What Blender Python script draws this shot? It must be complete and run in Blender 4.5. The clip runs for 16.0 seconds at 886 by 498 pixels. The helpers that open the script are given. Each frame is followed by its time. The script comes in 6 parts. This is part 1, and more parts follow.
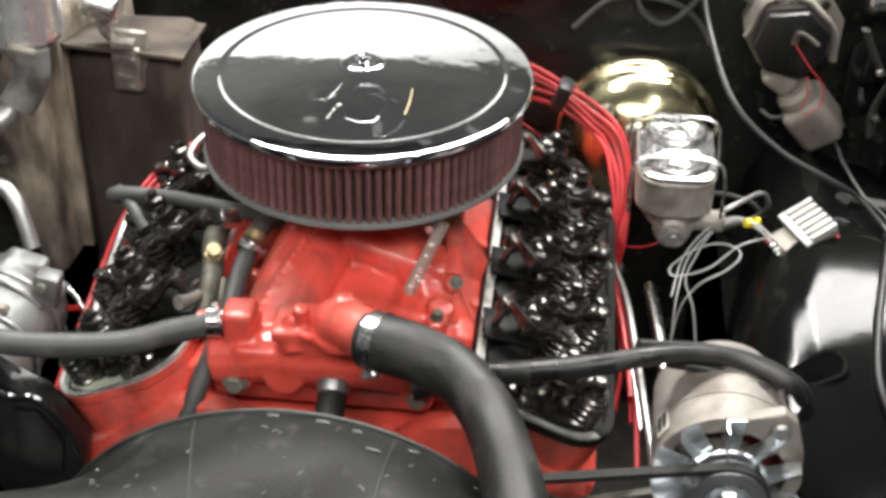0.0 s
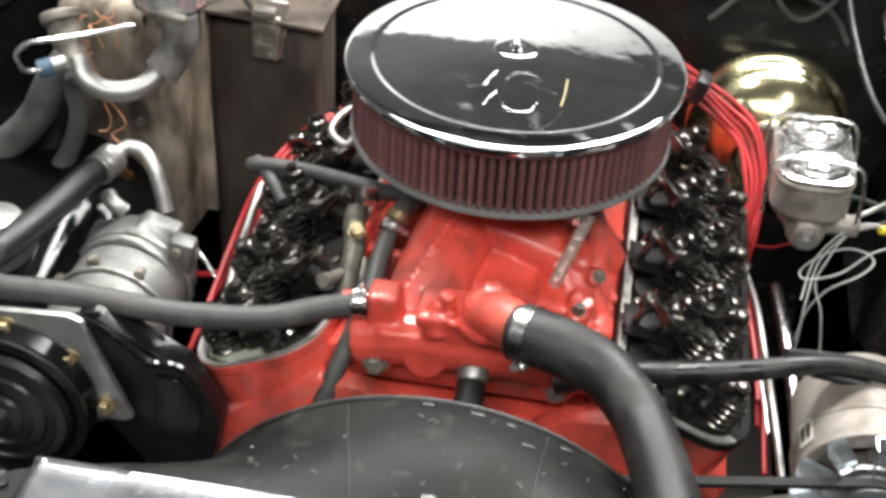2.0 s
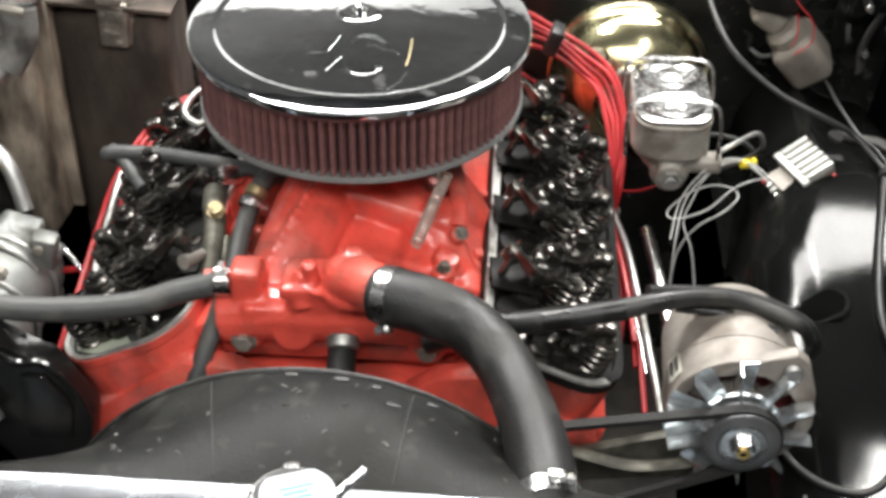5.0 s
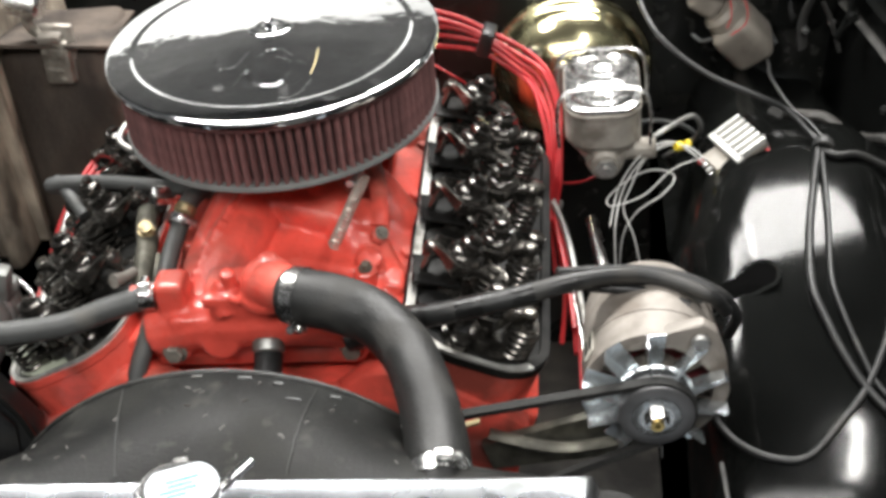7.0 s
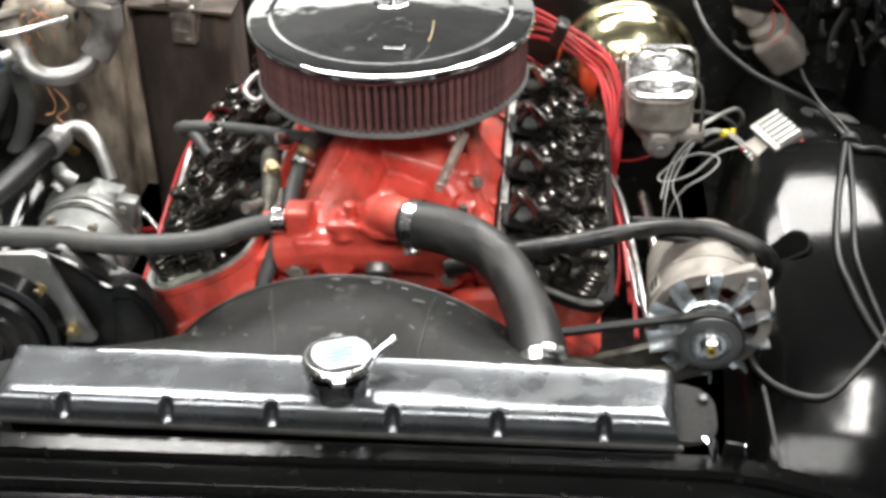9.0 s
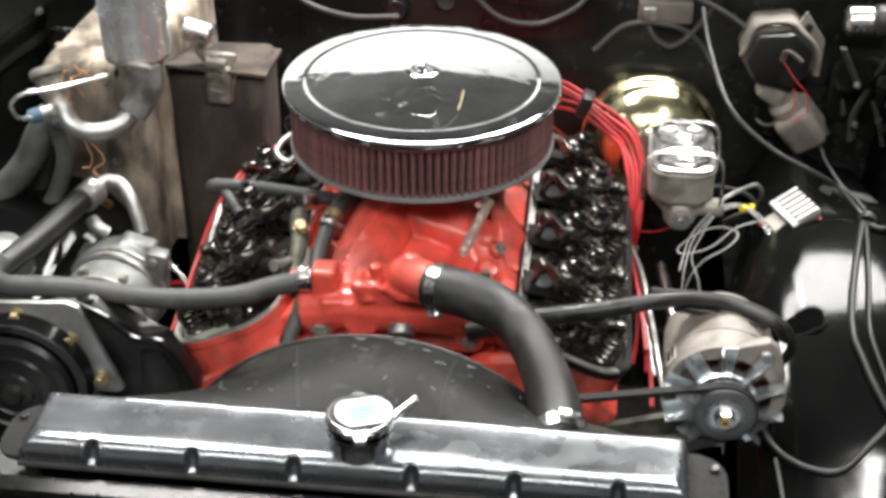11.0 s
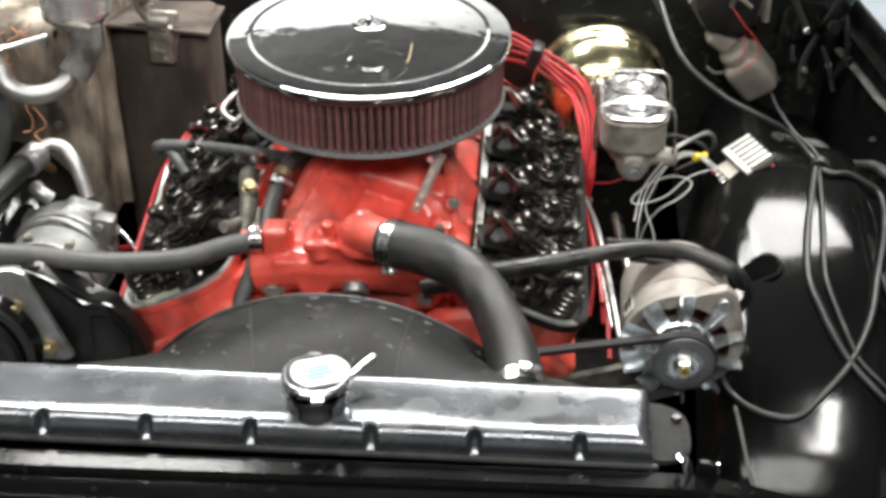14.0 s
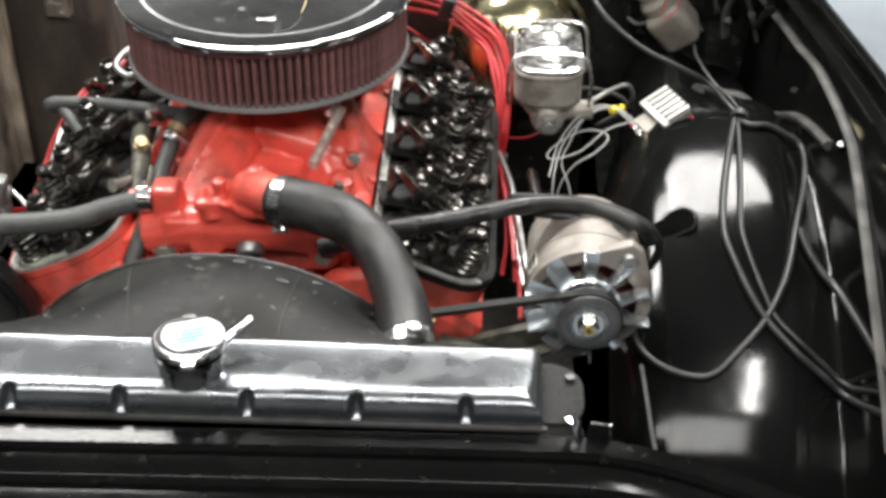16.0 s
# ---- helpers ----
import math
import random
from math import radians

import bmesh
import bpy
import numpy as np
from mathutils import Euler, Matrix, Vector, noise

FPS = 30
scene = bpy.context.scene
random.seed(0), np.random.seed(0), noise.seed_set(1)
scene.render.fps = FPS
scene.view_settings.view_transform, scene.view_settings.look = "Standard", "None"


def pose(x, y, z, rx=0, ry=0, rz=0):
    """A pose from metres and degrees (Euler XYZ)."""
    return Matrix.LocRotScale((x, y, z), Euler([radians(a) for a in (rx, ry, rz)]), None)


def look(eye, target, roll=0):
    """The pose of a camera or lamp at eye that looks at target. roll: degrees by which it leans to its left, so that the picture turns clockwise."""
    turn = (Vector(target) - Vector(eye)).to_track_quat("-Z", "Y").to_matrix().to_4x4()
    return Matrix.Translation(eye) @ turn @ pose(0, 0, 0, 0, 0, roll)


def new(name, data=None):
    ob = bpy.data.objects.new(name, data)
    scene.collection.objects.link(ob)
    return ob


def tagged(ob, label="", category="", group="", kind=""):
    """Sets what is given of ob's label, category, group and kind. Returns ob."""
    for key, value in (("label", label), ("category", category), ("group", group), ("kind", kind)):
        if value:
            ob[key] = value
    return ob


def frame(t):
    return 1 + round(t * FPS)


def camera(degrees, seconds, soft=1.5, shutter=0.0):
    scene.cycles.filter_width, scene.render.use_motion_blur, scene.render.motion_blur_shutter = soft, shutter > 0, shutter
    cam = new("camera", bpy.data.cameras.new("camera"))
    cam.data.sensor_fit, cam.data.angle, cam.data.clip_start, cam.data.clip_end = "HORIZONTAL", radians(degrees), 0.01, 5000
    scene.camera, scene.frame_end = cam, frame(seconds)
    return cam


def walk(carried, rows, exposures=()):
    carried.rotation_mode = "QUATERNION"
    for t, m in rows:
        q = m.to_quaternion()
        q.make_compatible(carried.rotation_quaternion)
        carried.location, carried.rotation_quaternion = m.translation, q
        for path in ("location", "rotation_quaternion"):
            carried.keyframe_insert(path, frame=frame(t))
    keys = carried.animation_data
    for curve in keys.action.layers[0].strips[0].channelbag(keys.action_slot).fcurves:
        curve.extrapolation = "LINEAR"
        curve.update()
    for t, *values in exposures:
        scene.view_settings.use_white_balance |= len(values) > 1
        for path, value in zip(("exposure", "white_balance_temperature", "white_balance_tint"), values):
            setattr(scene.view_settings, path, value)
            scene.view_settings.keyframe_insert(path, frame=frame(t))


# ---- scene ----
cam = camera(36.0, 16.0, soft=3.6)
PATH = [
    (0, (0.208, -1.272, 1.669), (0.054, 0.364, 0.528), 1.2),
    (0.5, (0.151, -1.272, 1.679), (-0.075, 0.332, 0.505), 2.5),
    (1, (0.105, -1.271, 1.685), (-0.12, 0.322, 0.496), 3.0),
    (1.5, (0.098, -1.269, 1.688), (-0.126, 0.321, 0.495), 3.2),
    (2, (0.105, -1.266, 1.688), (-0.109, 0.327, 0.497), 3.4),
    (2.5, (0.094, -1.267, 1.693), (-0.129, 0.316, 0.491), 4.3),
    (3, (0.099, -1.264, 1.685), (-0.127, 0.315, 0.478), 3.2),
    (3.5, (0.104, -1.263, 1.676), (-0.124, 0.312, 0.465), 1.8),
    (4, (0.124, -1.256, 1.678), (-0.005, 0.326, 0.461), 2.7),
    (6.3, (0.237, -1.28, 1.665), (0.092, 0.319, 0.472), -1.9),
    (6.5, (0.258, -1.281, 1.665), (0.096, 0.319, 0.475), -2.6),
    (7, (0.323, -1.299, 1.659), (0.121, 0.31, 0.488), -6.0),
    (7.5, (0.312, -1.328, 1.666), (0.083, 0.288, 0.51), -7.0),
    (8, (0.239, -1.437, 1.675), (0.069, 0.194, 0.529), -4.1),
    (8.2, (0.223, -1.483, 1.693), (0.06, 0.147, 0.545), -2.8),
    (10.3, (0.206, -1.58, 1.74), (0.042, 0.087, 0.647), -0.6),
    (10.5, (0.206, -1.582, 1.744), (0.035, 0.091, 0.661), -0.5),
    (11, (0.207, -1.585, 1.75), (0.017, 0.096, 0.684), 0.2),
    (11.5, (0.208, -1.58, 1.737), (0.01, 0.098, 0.667), 0.4),
    (12, (0.208, -1.573, 1.729), (0.016, 0.089, 0.634), -0.2),
    (12.5, (0.195, -1.571, 1.718), (0.008, 0.081, 0.605), 1.3),
    (13, (0.189, -1.565, 1.721), (0.026, 0.075, 0.587), 1.0),
    (13.5, (0.197, -1.563, 1.729), (0.05, 0.078, 0.595), -0.9),
    (14, (0.202, -1.569, 1.733), (0.087, 0.087, 0.618), 0.0),
    (14.5, (0.193, -1.563, 1.722), (0.123, 0.096, 0.606), 1.1),
    (15, (0.187, -1.58, 1.727), (0.099, 0.078, 0.613), 1.4),
    (15.5, (0.227, -1.592, 1.741), (0.144, 0.07, 0.631), 0.7),
    (16, (0.276, -1.518, 1.691), (0.212, 0.112, 0.533), 0.3),
]
walk(cam, [(t, look(eye, target, roll)) for t, eye, target, roll in PATH])

# ---- light ----
world = bpy.data.worlds.new("garage_air")
scene.world = world
world.use_nodes = True
world.node_tree.nodes["Background"].inputs[0].default_value = (0.9, 0.95, 1.0, 1)
world.node_tree.nodes["Background"].inputs[1].default_value = 0.15
scene.view_settings.exposure = -0.08


def area_lamp(eye, target, w, d, power, roll=0):
    data = bpy.data.lights.new("area_light", "AREA")
    data.shape, data.size, data.size_y, data.energy = "RECTANGLE", w, d, power
    data.color = (1.0, 0.98, 0.95)
    ob = new("area_light", data)
    ob.matrix_world = look(eye, target, roll)
    return ob


# ceiling tubes over the bay, one behind the camera, and an added far-wall washer
# the washer is an unseen helper that whitens the wall mirrored in the lid
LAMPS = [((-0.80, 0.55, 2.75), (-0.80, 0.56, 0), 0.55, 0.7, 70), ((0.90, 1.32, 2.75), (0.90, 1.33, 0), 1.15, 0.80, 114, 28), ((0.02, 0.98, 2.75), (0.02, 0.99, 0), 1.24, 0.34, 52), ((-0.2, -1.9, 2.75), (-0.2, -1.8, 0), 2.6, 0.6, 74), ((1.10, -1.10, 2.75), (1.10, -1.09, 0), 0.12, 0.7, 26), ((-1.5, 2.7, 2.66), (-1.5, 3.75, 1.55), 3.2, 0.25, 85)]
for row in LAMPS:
    area_lamp(*row)


# ---- materials ----
def mat(name, color, rough=0.5, metal=0.0, var=0.25, scale=25.0, bump=0.15, fine=350.0, dirt=None, amount=0.4, dscale=9.0, coat=0.0, per=0.0, streak=1.0, dust=None, share=0.3, tscale=40.0):
    m = bpy.data.materials.new(name)
    m.use_nodes = True
    nt = m.node_tree
    b = nt.nodes["Principled BSDF"]
    tc = nt.nodes.new("ShaderNodeTexCoord")

    def noisy(sc, detail=5.0):
        n = nt.nodes.new("ShaderNodeTexNoise")
        n.inputs["Scale"].default_value, n.inputs["Detail"].default_value = sc, detail
        mp = nt.nodes.new("ShaderNodeMapping")
        mp.inputs["Scale"].default_value = (1, 1, streak)
        nt.links.new(tc.outputs["Object"], mp.inputs["Vector"])
        nt.links.new(mp.outputs[0], n.inputs["Vector"])
        return n.outputs["Fac"]

    def ramp(src, lo, hi, a, z):
        r = nt.nodes.new("ShaderNodeMapRange")
        r.inputs[1].default_value, r.inputs[2].default_value, r.inputs[3].default_value, r.inputs[4].default_value = lo, hi, a, z
        nt.links.new(src, r.inputs[0])
        return r.outputs[0]

    def mixed(fac, a, c):
        x = nt.nodes.new("ShaderNodeMix")
        x.data_type = "RGBA"
        nt.links.new(fac, x.inputs[0])
        for sock, v in ((x.inputs[6], a), (x.inputs[7], c)):
            if isinstance(v, tuple):
                sock.default_value = (*v, 1)
            else:
                nt.links.new(v, sock)
        return x.outputs[2]

    big, small = noisy(scale), noisy(fine, 3.0)
    lo = tuple(max(0.0, v * (1 - var)) for v in color)
    hi = tuple(min(1.0, v * (1 + var)) for v in color)
    col = mixed(ramp(big, 0.3, 0.7, 0, 1), lo, hi)
    ro = ramp(small, 0.25, 0.75, rough * 0.85, min(1.0, rough * 1.2))
    if dirt:
        fac = ramp(noisy(dscale, 8.0), 0.62 - amount * 0.4, 0.75 - amount * 0.25, 0, 0.85)
        col = mixed(fac, col, dirt)
        mx = nt.nodes.new("ShaderNodeMix")
        nt.links.new(fac, mx.inputs[0])
        nt.links.new(ro, mx.inputs[2])
        mx.inputs[3].default_value = min(1.0, rough + 0.3)
        ro = mx.outputs[0]
    if dust:
        lay = ramp(noisy(tscale, 6.0), 0.66 - share * 0.4, 0.86 - share * 0.3, 0, 0.8)
        col = mixed(lay, col, dust)
        md = nt.nodes.new("ShaderNodeMix")
        nt.links.new(lay, md.inputs[0])
        nt.links.new(ro, md.inputs[2])
        md.inputs[3].default_value = min(1.0, rough + 0.25)
        ro = md.outputs[0]
    if per:
        oi = nt.nodes.new("ShaderNodeObjectInfo")
        hs = nt.nodes.new("ShaderNodeHueSaturation")
        nt.links.new(ramp(oi.outputs["Random"], 0, 1, 1 - per, 1 + per), hs.inputs["Value"])
        nt.links.new(col, hs.inputs["Color"])
        col = hs.outputs[0]
    nt.links.new(col, b.inputs["Base Color"])
    nt.links.new(ro, b.inputs["Roughness"])
    b.inputs["Metallic"].default_value = metal
    b.inputs["Coat Weight"].default_value = coat
    b.inputs["Coat Roughness"].default_value = 0.05
    if bump:
        bp = nt.nodes.new("ShaderNodeBump")
        bp.inputs["Strength"].default_value, bp.inputs["Distance"].default_value = bump, 0.002
        nt.links.new(small, bp.inputs["Height"])
        nt.links.new(bp.outputs[0], b.inputs["Normal"])
    return m


CHROME = mat("chrome", (0.78, 0.79, 0.80), 0.06, 1.0, 0.10, 22, 0.0, dust=(0.50, 0.50, 0.48), share=0.28, tscale=45)
CHROME_LID = mat("dented_chrome_lid", (0.80, 0.81, 0.82), 0.05, 1.0, 0.10, 22, 0.5, fine=16, dust=(0.30, 0.30, 0.29), share=0.20, tscale=40)
CHROME_WORN = mat("bright_steel", (0.62, 0.62, 0.61), 0.25, 1.0, 0.2, 30, 0.1)
ZINC = mat("zinc_plate", (0.70, 0.74, 0.76), 0.22, 0.9, 0.08, 30, 0.0, dirt=(0.30, 0.31, 0.31), amount=0.15, dscale=30)
ALU = mat("cast_aluminium", (0.44, 0.44, 0.425), 0.40, 0.85, 0.2, 30, 0.2, dirt=(0.12, 0.11, 0.09), amount=0.25, dscale=20)
ALU_PAINT = mat("dull_casting", (0.215, 0.20, 0.178), 0.55, 0.15, 0.25, 35, 0.3, dirt=(0.12, 0.10, 0.08), amount=0.34, dscale=25)
RED = mat("engine_red_paint", (0.67, 0.082, 0.058), 0.30, 0.0, 0.25, 18, 0.40, fine=260, dirt=(0.15, 0.036, 0.024), amount=0.33, dscale=13, coat=0.5, dust=(0.58, 0.16, 0.12), share=0.24, tscale=17)
RED_WIRE = mat("red_cable", (0.38, 0.017, 0.020), 0.42, 0.0, 0.2, 40, 0.05)
RUBBER = mat("black_rubber", (0.015, 0.0155, 0.0155), 0.42, 0.0, 0.3, 20, 0.15, dirt=(0.042, 0.040, 0.036), amount=0.14, dscale=18)
HOSE_RUBBER = mat("dusty_black_hose_rubber", (0.010, 0.0104, 0.010), 0.46, 0.0, 0.35, 26, 0.3, dirt=(0.030, 0.0285, 0.026), amount=0.30, dscale=24)
RUBBER_GREY = mat("dusty_grey_rubber", (0.056, 0.058, 0.057), 0.52, 0.0, 0.25, 25, 0.2, dirt=(0.11, 0.105, 0.094), amount=0.22, dscale=22)
SHROUD = mat("dusty_black_plastic", (0.0125, 0.013, 0.012), 0.48, 0.0, 0.5, 14, 0.3, dirt=(0.036, 0.036, 0.031), amount=0.30, dscale=10, dust=(0.115, 0.112, 0.097), share=0.17, tscale=36)
BLACK_GLOSS = mat("black_enamel", (0.0075, 0.008, 0.0075), 0.105, 0.0, 0.3, 10, 0.55, fine=7)
# firewall and undertray blacks are lifted in the colour to imitate lens haze
FIREWALL = mat("hazy_dusty_black_enamel", (0.018, 0.019, 0.0175), 0.20, 0.0, 0.4, 10, 0.40, fine=9, dirt=(0.040, 0.039, 0.034), amount=0.3, dscale=7, dust=(0.085, 0.083, 0.075), share=0.14, tscale=50)
GRIME_HAZE = mat("haze_lifted_grime", (0.030, 0.026, 0.021), 0.55, 0.0, 0.5, 12, 0.4, dirt=(0.010, 0.009, 0.008), amount=0.4, dscale=14)
BLACK_SATIN = mat("black_satin_paint", (0.010, 0.010, 0.010), 0.30, 0.0, 0.3, 15, 0.2, dirt=(0.028, 0.026, 0.022), amount=0.2, dscale=15)
OILY = mat("oily_dark_steel", (0.092, 0.086, 0.077), 0.24, 0.85, 0.6, 60, 0.12, fine=120, coat=0.3)
OILY_NUT = mat("oil_black_steel", (0.055, 0.051, 0.046), 0.16, 0.75, 0.5, 50, 0.10, fine=120, coat=0.3)
SPRING_WIRE = mat("dull_spring_steel", (0.56, 0.52, 0.46), 0.38, 0.5, 0.2, 40, 0.1)
GRIMY = mat("grimy_fitting_metal", (0.27, 0.25, 0.215), 0.5, 0.5, 0.4, 40, 0.3, dirt=(0.05, 0.045, 0.035), amount=0.42, dscale=26)
OLIVE = mat("grimy_olive_metal", (0.12, 0.115, 0.092), 0.45, 0.4, 0.4, 40, 0.3, dirt=(0.035, 0.033, 0.026), amount=0.45, dscale=30)
ALT_CASE = mat("warm_dull_casting", (0.255, 0.232, 0.206), 0.5, 0.2, 0.2, 30, 0.25, dirt=(0.14, 0.118, 0.098), amount=0.34, dscale=24)
CAST_IRON = mat("pale_warm_cast_metal", (0.36, 0.335, 0.295), 0.42, 0.35, 0.22, 34, 0.3, dirt=(0.17, 0.15, 0.125), amount=0.36, dscale=30)
COMP = mat("dull_compressor_casting", (0.23, 0.238, 0.228), 0.46, 0.6, 0.25, 25, 0.2, dirt=(0.10, 0.097, 0.086), amount=0.32, dscale=16)
DUSTY_HOSE = mat("dusty_hose_rubber", (0.085, 0.090, 0.086), 0.5, 0.0, 0.3, 20, 0.2, dirt=(0.15, 0.145, 0.13), amount=0.25, dscale=20)
# oil-black iron; also stands in for shade in the manifold's hollows
OILY_SHADE = mat("oily_shaded_casting", (0.008, 0.0077, 0.0068), 0.45, 0.0, 0.7, 22, 0.35, fine=120, dirt=(0.002, 0.002, 0.002), amount=0.5, dscale=16)
OILY_SHADE.node_tree.nodes["Principled BSDF"].inputs["Specular IOR Level"].default_value = 0.25
PALE_OIL = mat("pale_oily_iron", (0.36, 0.39, 0.31), 0.3, 0.1, 0.4, 18, 0.2, dirt=(0.10, 0.10, 0.08), amount=0.3, dscale=20, coat=0.4)
RAIL = mat("machined_iron", (0.62, 0.62, 0.59), 0.35, 0.7, 0.25, 40, 0.15, dirt=(0.10, 0.09, 0.075), amount=0.30, dscale=18)
FOAM = mat("dirty_foam_sleeve", (0.15, 0.145, 0.135), 0.75, 0.0, 0.35, 30, 0.5, dirt=(0.05, 0.045, 0.04), amount=0.35, dscale=25)
TANK = mat("brushed_tank_metal", (0.185, 0.195, 0.207), 0.25, 0.9, 0.35, 11, 0.05, fine=30, dirt=(0.10, 0.105, 0.10), amount=0.12, dscale=13, dust=(0.17, 0.175, 0.165), share=0.08, tscale=24)
SUPPORT = mat("dull_black_paint", (0.007, 0.0072, 0.007), 0.13, 0.0, 0.3, 8, 0.3, fine=14, dust=(0.05, 0.049, 0.045), share=0.04, tscale=90)
SUPPORT.node_tree.nodes["Principled BSDF"].inputs["Specular IOR Level"].default_value = 0.3
CAN = mat("bright_can_aluminium", (0.72, 0.715, 0.70), 0.24, 0.75, 0.12, 14, 0.04, fine=50, dirt=(0.30, 0.28, 0.25), amount=0.18, dscale=22)
DULL_LIP = mat("dusty_grey_lip", (0.070, 0.067, 0.062), 0.40, 0.0, 0.45, 18, 0.25, dirt=(0.014, 0.014, 0.013), amount=0.42, dscale=22)
GREY_EDGE = mat("dull_grey_edge", (0.055, 0.054, 0.051), 0.5, 0.1, 0.45, 30, 0.2, dirt=(0.02, 0.02, 0.02), amount=0.4, dscale=30)
CADMIUM = mat("gold_cadmium", (0.64, 0.585, 0.36), 0.17, 1.0, 0.12, 12, 0.05, dirt=(0.42, 0.44, 0.24), amount=0.25, dscale=9)
BEIGE = mat("aged_beige_plastic", (0.22, 0.20, 0.172), 0.45, 0.0, 0.25, 20, 0.2, dirt=(0.08, 0.07, 0.058), amount=0.34)
BOLT_GOLD = mat("dull_gold_bolt", (0.46, 0.38, 0.22), 0.4, 0.8, 0.2, 60, 0.1, dirt=(0.08, 0.07, 0.05), amount=0.3, dscale=60)
FLANGE = mat("matte_black_plastic", (0.013, 0.013, 0.012), 0.8, 0.0, 0.3, 20, 0.2)
BRASS = mat("brass", (0.62, 0.45, 0.17), 0.3, 1.0, 0.2, 60, 0.1)
FILTER = mat("oiled_filter_cloth", (0.165, 0.078, 0.075), 0.75, 0.0, 0.25, 60, 0.4, fine=900, per=0.22)
FILTER_DARK = mat("filter_mesh_dark", (0.018, 0.009, 0.009), 0.8, 0.0, 0.2, 60, 0.3)
GREY_RUBBER = mat("grey_seal_rubber", (0.15, 0.155, 0.15), 0.55, 0.0, 0.15, 30, 0.1)
DIRTY_BOX = mat("dirty_fibreglass", (0.38, 0.32, 0.25), 0.65, 0.0, 0.6, 24, 0.4, dirt=(0.050, 0.039, 0.029), amount=0.64, dscale=20, streak=0.40, dust=(0.33, 0.29, 0.235), share=0.32, tscale=46)
# evaporator case and seams, a darker brown than the blower case
BROWN_BOX = mat("dark_brown_fibreglass", (0.070, 0.054, 0.042), 0.8, 0.0, 0.6, 14, 0.3, dirt=(0.016, 0.012, 0.010), amount=0.48, dscale=10, streak=0.4, dust=(0.13, 0.10, 0.08), share=0.12, tscale=16)
PULLEY = mat("dark_grey_steel", (0.15, 0.152, 0.155), 0.42, 0.6, 0.2, 30, 0.1)
WHITE_PLASTIC = mat("white_plastic", (0.46, 0.46, 0.435), 0.4, 0.0, 0.1, 30, 0.05)
WHITE_WIRE = mat("white_cable", (0.50, 0.50, 0.48), 0.45, 0.0, 0.1, 30, 0.05)
YELLOW = mat("yellow_tape", (0.75, 0.58, 0.03), 0.5, 0.0, 0.1, 30, 0.05)
BLUE_CAP = mat("blue_plastic_cap", (0.06, 0.11, 0.17), 0.45, 0.0, 0.2, 30, 0.1)
COPPER = mat("copper_wire", (0.62, 0.30, 0.15), 0.4, 0.6, 0.2, 30, 0.1)
STICKER = mat("cap_sticker", (0.66, 0.71, 0.76), 0.4, 0.0, 0.05, 30, 0.0)
STICKER_INK = mat("sticker_blue_ink", (0.10, 0.30, 0.58), 0.4, 0.0, 0.05, 30, 0.0)
GREY_MOTOR = mat("grey_motor_plastic", (0.15, 0.135, 0.12), 0.5, 0.0, 0.25, 20, 0.2, dirt=(0.05, 0.045, 0.04), amount=0.35)
CONCRETE = mat("garage_concrete", (0.30, 0.335, 0.375), 0.55, 0.0, 0.25, 2.0, 0.2, fine=80, dirt=(0.2, 0.2, 0.2), amount=0.25, dscale=1.5)
WALL = mat("white_wall_paint", (0.72, 0.72, 0.70), 0.7, 0.0, 0.08, 1.5, 0.1, fine=60)
SIDE_WALL = mat("grey_wall_paint", (0.36, 0.36, 0.365), 0.7, 0.0, 0.1, 1.5, 0.1, fine=60)
CEIL = mat("dark_ceiling_board", (0.16, 0.16, 0.16), 0.8, 0.0, 0.2, 2, 0.1, fine=50)


# ---- geometry helpers ----
def finish(bm, angle=38.0):
    bm.normal_update()
    for f in bm.faces:
        f.smooth = True
    lim = math.radians(angle)
    for e in bm.edges:
        if len(e.link_faces) == 2 and e.calc_face_angle(0.0) > lim:
            e.smooth = False
    return bm


def part(name, bm, material, parent=None, label=""):
    me = bpy.data.meshes.new(name)
    finish(bm).to_mesh(me)
    bm.free()
    me.materials.append(material)
    ob = new(name, me)
    if parent is not None:
        ob.parent = parent
        if parent.type == "EMPTY":
            ob.matrix_parent_inverse = Matrix.Translation(parent.location).inverted()
    if label:
        ob["label"] = label
    return ob


def thing(name, label, category, group="", kind="", at=(0, 0, 0)):
    ob = new(name)
    ob.empty_display_size = 0.05
    ob.location = at
    return tagged(ob, label, category, group, kind)


def box(bm, size, m=Matrix(), bevel=0.0, seg=2):
    g = bmesh.ops.create_cube(bm, size=1.0)["verts"]
    bmesh.ops.scale(bm, vec=size, verts=g)
    if bevel:
        edges = list({e for v in g for e in v.link_edges})
        g = [v for v in bmesh.ops.bevel(bm, geom=edges, offset=bevel, segments=seg, affect="EDGES", profile=0.5)["verts"]]
        seen = set(g)
        stack = list(g)
        while stack:
            v = stack.pop()
            for e in v.link_edges:
                o = e.other_vert(v)
                if o not in seen:
                    seen.add(o)
                    stack.append(o)
        g = list(seen)
    bmesh.ops.transform(bm, matrix=m, verts=g)
    return bm


def Box(size, m=Matrix(), bevel=0.0, seg=2):
    return box(bmesh.new(), size, m, bevel, seg)


